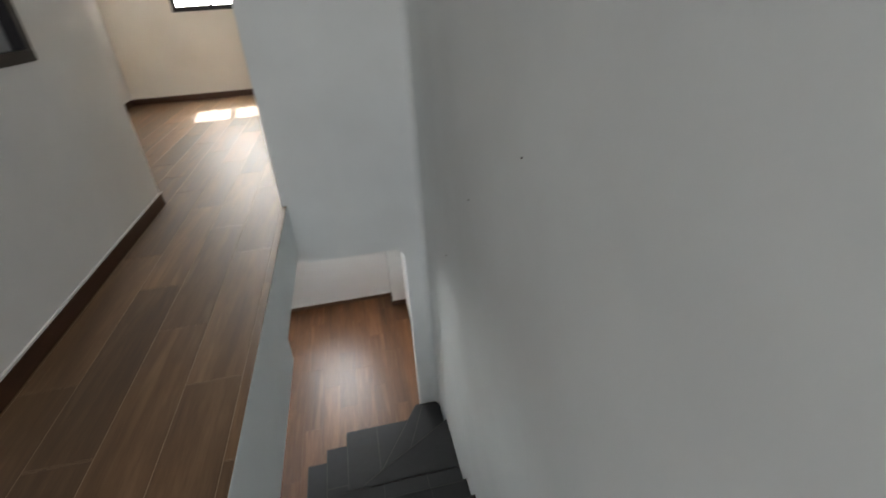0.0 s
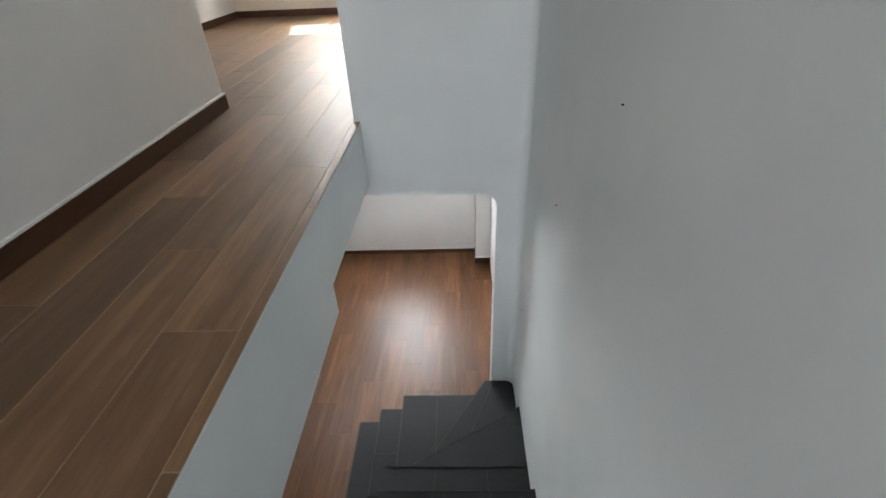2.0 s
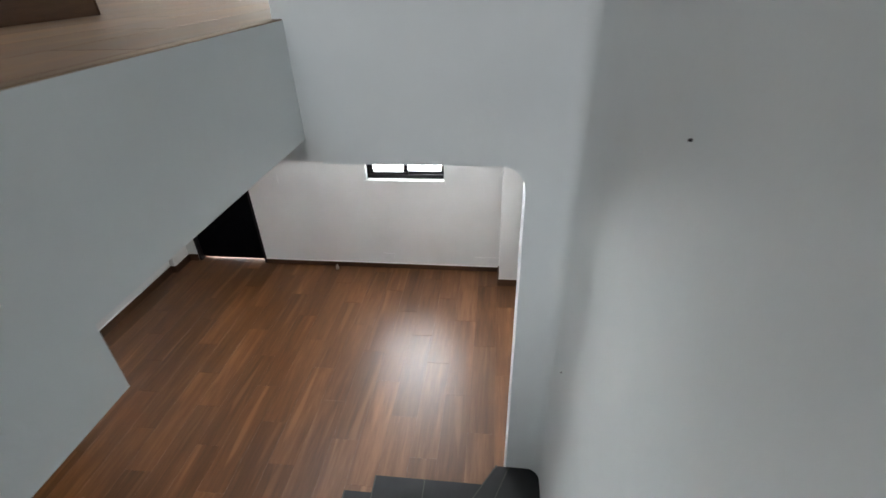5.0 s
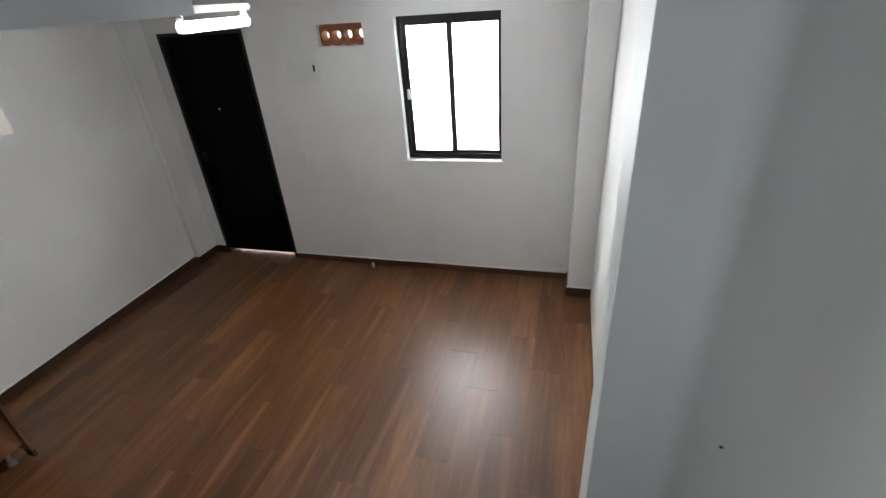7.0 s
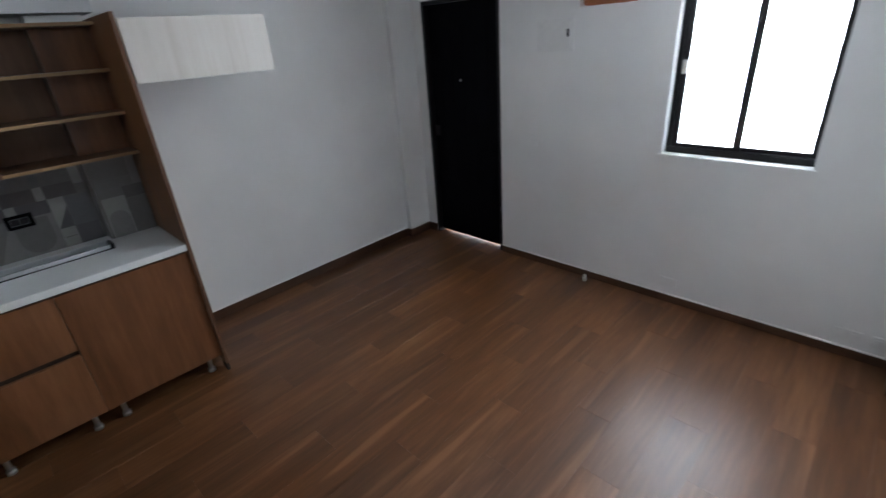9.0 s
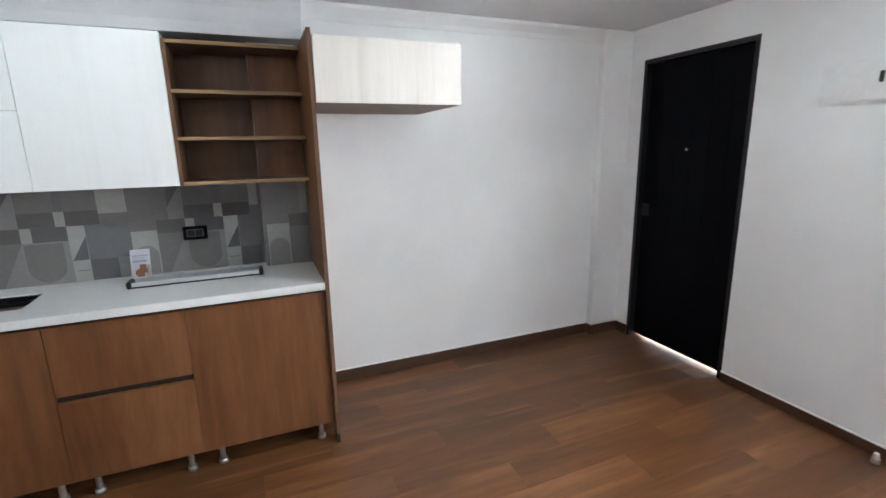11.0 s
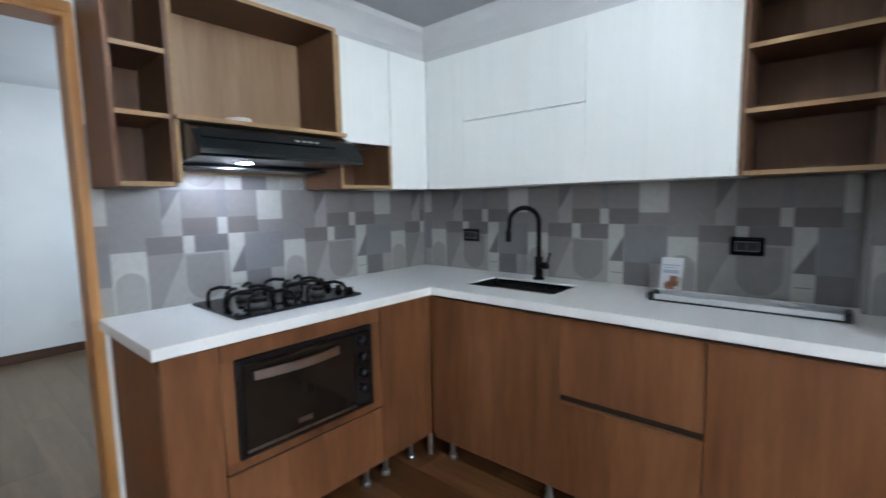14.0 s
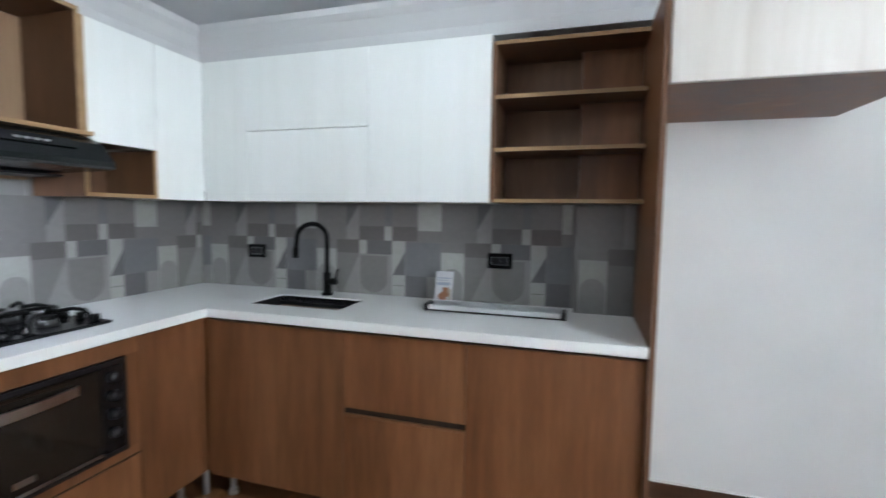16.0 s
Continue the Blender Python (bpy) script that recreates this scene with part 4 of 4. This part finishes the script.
def black_socket(y, z):
    s = thing("black_socket", (0.012, y, z - 0.04), "black double socket on the tiled wall", "socket", "black sockets")
    part("plate", boxes((0.012, 0.021, y - 0.06, y + 0.06, z - 0.038, z + 0.038), r=0.003), BLACKGLOSS, s)
    part("insert_frame", boxes((0.021, 0.0225, y - 0.041, y + 0.041, z - 0.020, z + 0.020), r=0.0005), SOCKETGREY, s)
    for dy in (-0.0195, 0.0195):
        part("insert", boxes((0.0225, 0.0245, y + dy - 0.0185, y + dy + 0.0185, z - 0.017, z + 0.017), r=0.0008), BLACKALU, s)


black_socket(-4.48, 1.11)
black_socket(-3.068, 1.11)

# ---- bedroom doorway ----
frame_ = tagged(new("door_2", to_mesh("door_2", boxes((BX0 - 0.035, BX0, YS - 0.13, YS + 0.012, 0, BZ), (BX1, BX1 + 0.035, YS - 0.13, YS + 0.012, 0, BZ), (BX0 - 0.035, BX1 + 0.035, YS - 0.13, YS + 0.012, BZ, BZ + 0.035), r=0.003), PINE)), "varnished pine door frame with an open door", "door", kind="structure")
part("architrave", boxes((BX0 - 0.03, BX0 - 0.012, YS + 0.012, YS + 0.022, 0, BZ + 0.012), (BX1 + 0.012, BX1 + 0.05, YS + 0.012, YS + 0.022, 0, BZ + 0.012), (BX0 - 0.03, BX1 + 0.05, YS + 0.012, YS + 0.022, BZ + 0.012, BZ + 0.05), r=0.003), PINE, frame_)
ang = math.atan2(-0.68, -0.32)
hx, hy = BX1 - 0.005, YS - 0.13
rot = Matrix.Translation((hx, hy, 0)) @ Matrix.Rotation(ang, 4, "Z")
bm = boxes((0, 0.755, -0.018, 0.018, 0.01, BZ - 0.005), r=0.002)
bm.transform(rot)
leaf = part("leaf", bm, PINE, frame_, "varnished pine door leaf standing open")
for side in (-1, 1):
    bm = rods(((0.70, side * 0.018, 1.0), (0.70, side * 0.028, 1.0), 0.026), ((0.70, side * 0.028, 1.0), (0.70, side * 0.06, 1.0), 0.009), ((0.705, side * 0.058, 1.0), (0.59, side * 0.058, 1.0), 0.009))
    bm.transform(rot)
    part("lever_handle", bm, STEEL, leaf, "steel lever handle", True)
    bm = boxes((0.695, 0.705, side * 0.03 - 0.002, side * 0.03 + 0.002, 0.925, 0.96))
    bm.transform(rot)
    part("key", bm, STEEL, leaf)
bed_socket = thing("socket", (1.33, YB, 0.22), "white socket low on the bedroom wall", "wall fitting", "white wall fittings")
part("plate", boxes((1.27, 1.385, YB, YB + 0.009, 0.22, 0.292), r=0.003), PLASTIC, bed_socket)

# ---- backsplash: printed patches, each a thin piece ----
SPLASH = []
for name, c in (("pale_grey", (0.255, 0.25, 0.24)), ("warm_grey", (0.19, 0.18, 0.175)), ("mid_grey", (0.125, 0.12, 0.125)), ("taupe", (0.13, 0.118, 0.115)), ("off_white", (0.37, 0.365, 0.345)), ("blue_grey", (0.165, 0.164, 0.171))):
    SPLASH.append(plain("splash_" + name, c, 0.35, 0, 0.10, 40))
splash_1 = structure("backsplash", boxes((0, 0.008, YS, -2.712, CZ, 1.45)), SPLASH[1], "grey patchwork printed tile backsplash on the sink wall")
splash_2 = structure("backsplash_2", boxes((0.008, 1.80, YS, YS + 0.008, CZ, 1.62)), SPLASH[1], "grey patchwork printed tile backsplash on the stove wall")
splash_3 = structure("backsplash_3", boxes((0.101, 0.108, -2.71, -2.465, CZ, 1.45), (0.0, 0.101, -2.717, -2.7105, CZ, 1.45)), SPLASH[1], "grey patchwork tile on the column")
PALE, WARM, MID, TAUPE, WHITE, BLUE = SPLASH
PITCH, ROW = 0.72, 0.487
PANEL = [  # along, up, width, height, shape, material: one printed panel
    (0, 0, .075, .112, "square", WHITE), (0.012, .055, .055, .004, "bar", TAUPE), (.075, 0, .122, .112, "square", MID), (.197, 0, .073, .112, "square", PALE),
    (.27, 0, .122, .24, "square", WHITE), (.276, 0, .11, .16, "arch", PALE), (.392, 0, .138, .22, "square", WARM), (.43, 0, .10, .215, "triangle", PALE),
    (.53, 0, .19, .218, "square", PALE), (.535, .01, .16, .20, "bowl", WARM),
    (0, .112, .075, .18, "square", WHITE), (0.004, .112, .07, .125, "triangle", MID), (.075, .112, .195, .175, "square", BLUE), (.15, .22, .004, .06, "bar", MID),
    (.143, .287, .25, .06, "square", WARM), (0, .292, .143, .075, "square", TAUPE), (.27, .24, .122, .047, "square", WARM),
    (.392, .22, .138, .073, "square", TAUPE), (.53, .218, .045, .074, "square", WHITE), (.575, .218, .145, .074, "square", MID),
    (.53, .292, .147, .075, "square", TAUPE), (.677, .292, .043, .075, "square", WHITE), (.393, .293, .062, .054, "square", WARM),
    (.27, .347, .185, .14, "square", WARM), (.455, .293, .075, .194, "square", PALE), (.455, .36, .075, .125, "flipped", MID),
    (.53, .367, .15, .12, "square", WARM), (.68, .367, .04, .12, "square", BLUE), (0, .367, .143, .12, "square", WARM), (.143, .347, .127, .14, "square", WHITE),
]


def patch(parent, place, w, h, kind, mat):
    """place(u, v, d): the world point u along, v up and d proud of the wall."""
    if kind == "triangle":
        pts = [(0, 0), (w, 0), (w, h)]
    elif kind == "flipped":
        pts = [(0, 0), (w, h), (0, h)]
    elif kind == "arch":
        pts = [(0, 0), (w, 0)] + [(w / 2 + w / 2 * math.cos(t), h - w / 2 + w / 2 * math.sin(t)) for t in [math.pi * k / 8 for k in range(9)]]
    elif kind == "bowl":
        pts = [(w, h), (0, h)] + [(w / 2 - w / 2 * math.cos(t), w / 2 - w / 2 * math.sin(t)) for t in [math.pi * k / 10 for k in range(11)]]
    else:
        pts = [(0, 0), (w, 0), (w, h), (0, h)]
    bm = bmesh.new()
    lo = [bm.verts.new(place(u, v, 0)) for u, v in pts]
    hi = [bm.verts.new(place(u, v, 0.0012 if kind == "square" else 0.002)) for u, v in pts]
    bm.faces.new(hi)
    for k in range(len(pts)):
        bm.faces.new((lo[k], lo[(k + 1) % len(pts)], hi[(k + 1) % len(pts)], hi[k]))
    bmesh.ops.recalc_face_normals(bm, faces=bm.faces)
    part("tile_patch", bm, mat, parent)


def splash(parent, origin, along, out, length, shift=0.0, top=0.487):
    o, al, ou = Vector(origin), Vector(along), Vector(out)
    start = -shift
    while start < length:
        for u0, v0, w, h, kind, mat in PANEL + [(q[0], q[1] + ROW, *q[2:]) for q in PANEL]:
            if v0 + h > top + 0.01:
                if kind != "square" or v0 > top - 0.02:
                    continue
                h = top - v0
            a_, b_ = max(start + u0, 0), min(start + u0 + w, length)
            if b_ - a_ < 0.015 or (kind != "square" and b_ - a_ < w - 0.001):
                continue

            def place(u, v, d, a_=a_, v0=v0):
                return o + al * (a_ + u) + ou * d + Vector((0, 0, v0 + v))
            patch(parent, place, b_ - a_ - 0.0008, h - 0.0008, kind, mat)
        start += PITCH


splash(splash_1, (0.008, YS + 0.012, CZ), (0, 1, 0), (1, 0, 0), 2.14, 0.21)
splash(splash_2, (1.80, YS + 0.008, CZ), (-1, 0, 0), (0, 1, 0), 1.78, 0.225, 0.715)
splash(splash_3, (0.108, -2.708, CZ), (0, 1, 0), (1, 0, 0), 0.24, 0.26)

# ---- floor planks ----


def planks(parent, x0, x1, y0, y1, z, w, length, mat, gap=0.0005):
    shared = {}
    col = 0
    x = x0
    while x < x1 - 0.01:
        wx = min(w, x1 - x)
        y = y0 - length * ((col * 0.37 + 0.1) % 1.0)
        while y < y1 - 0.01:
            a, b = max(y, y0), min(y + length, y1)
            if b - a > 0.02:
                key = (round(wx, 3), round(b - a, 3))
                if key not in shared:
                    bm = bmesh.new()
                    dx, dy = wx / 2 - gap, (b - a) / 2 - gap
                    box(bm, -dx, dx, -dy, dy, -0.012, 0)
                    top = [e for e in bm.edges if all(v.co.z > -0.001 for v in e.verts)]
                    bmesh.ops.bevel(bm, geom=top, offset=0.0006, segments=1, affect="EDGES")
                    shared[key] = to_mesh("plank", bm, mat)
                ob = new("plank", shared[key])
                ob.location = (x + wx / 2, (a + b) / 2, z)
                ob.parent = parent
            y += length
        x += w
        col += 1


floor_low = bpy.data.objects["floor"]
planks(floor_low, FX, XR, YS - 0.13, 0.2, 0, 0.195, 0.9, FLOORWOOD)
planks(floor_low, 0.3, XR, YB, YS - 0.13, 0, 0.2, 1.2, BEDWOOD)
floor_up = structure("floor_upper", boxes((0.5, XE, -9.2, YW, ZU - 0.0125, ZU - 0.0012), (0.5, 3.95, YW + 0.15, UY, ZU - 0.0125, ZU - 0.0012), (0.5, XE - 0.03, YW, YW + 0.15, ZU - 0.0125, ZU - 0.0012), (XE, XR, -9.2, -6.2, ZU - 0.0125, ZU - 0.0012)), LIGHTGROUT, "joints under the brown wood-look upper floor")
planks(floor_up, 0.5, XE, -9.2, UY, ZU, 0.2, 1.0, UPPERWOOD, 0.0014)
planks(floor_up, XE, 3.95, YW + 0.15, UY, ZU, 0.2, 1.0, UPPERWOOD, 0.0014)
planks(floor_up, XE, XR, -9.2, -6.2, ZU, 0.2, 1.0, UPPERWOOD, 0.0014)
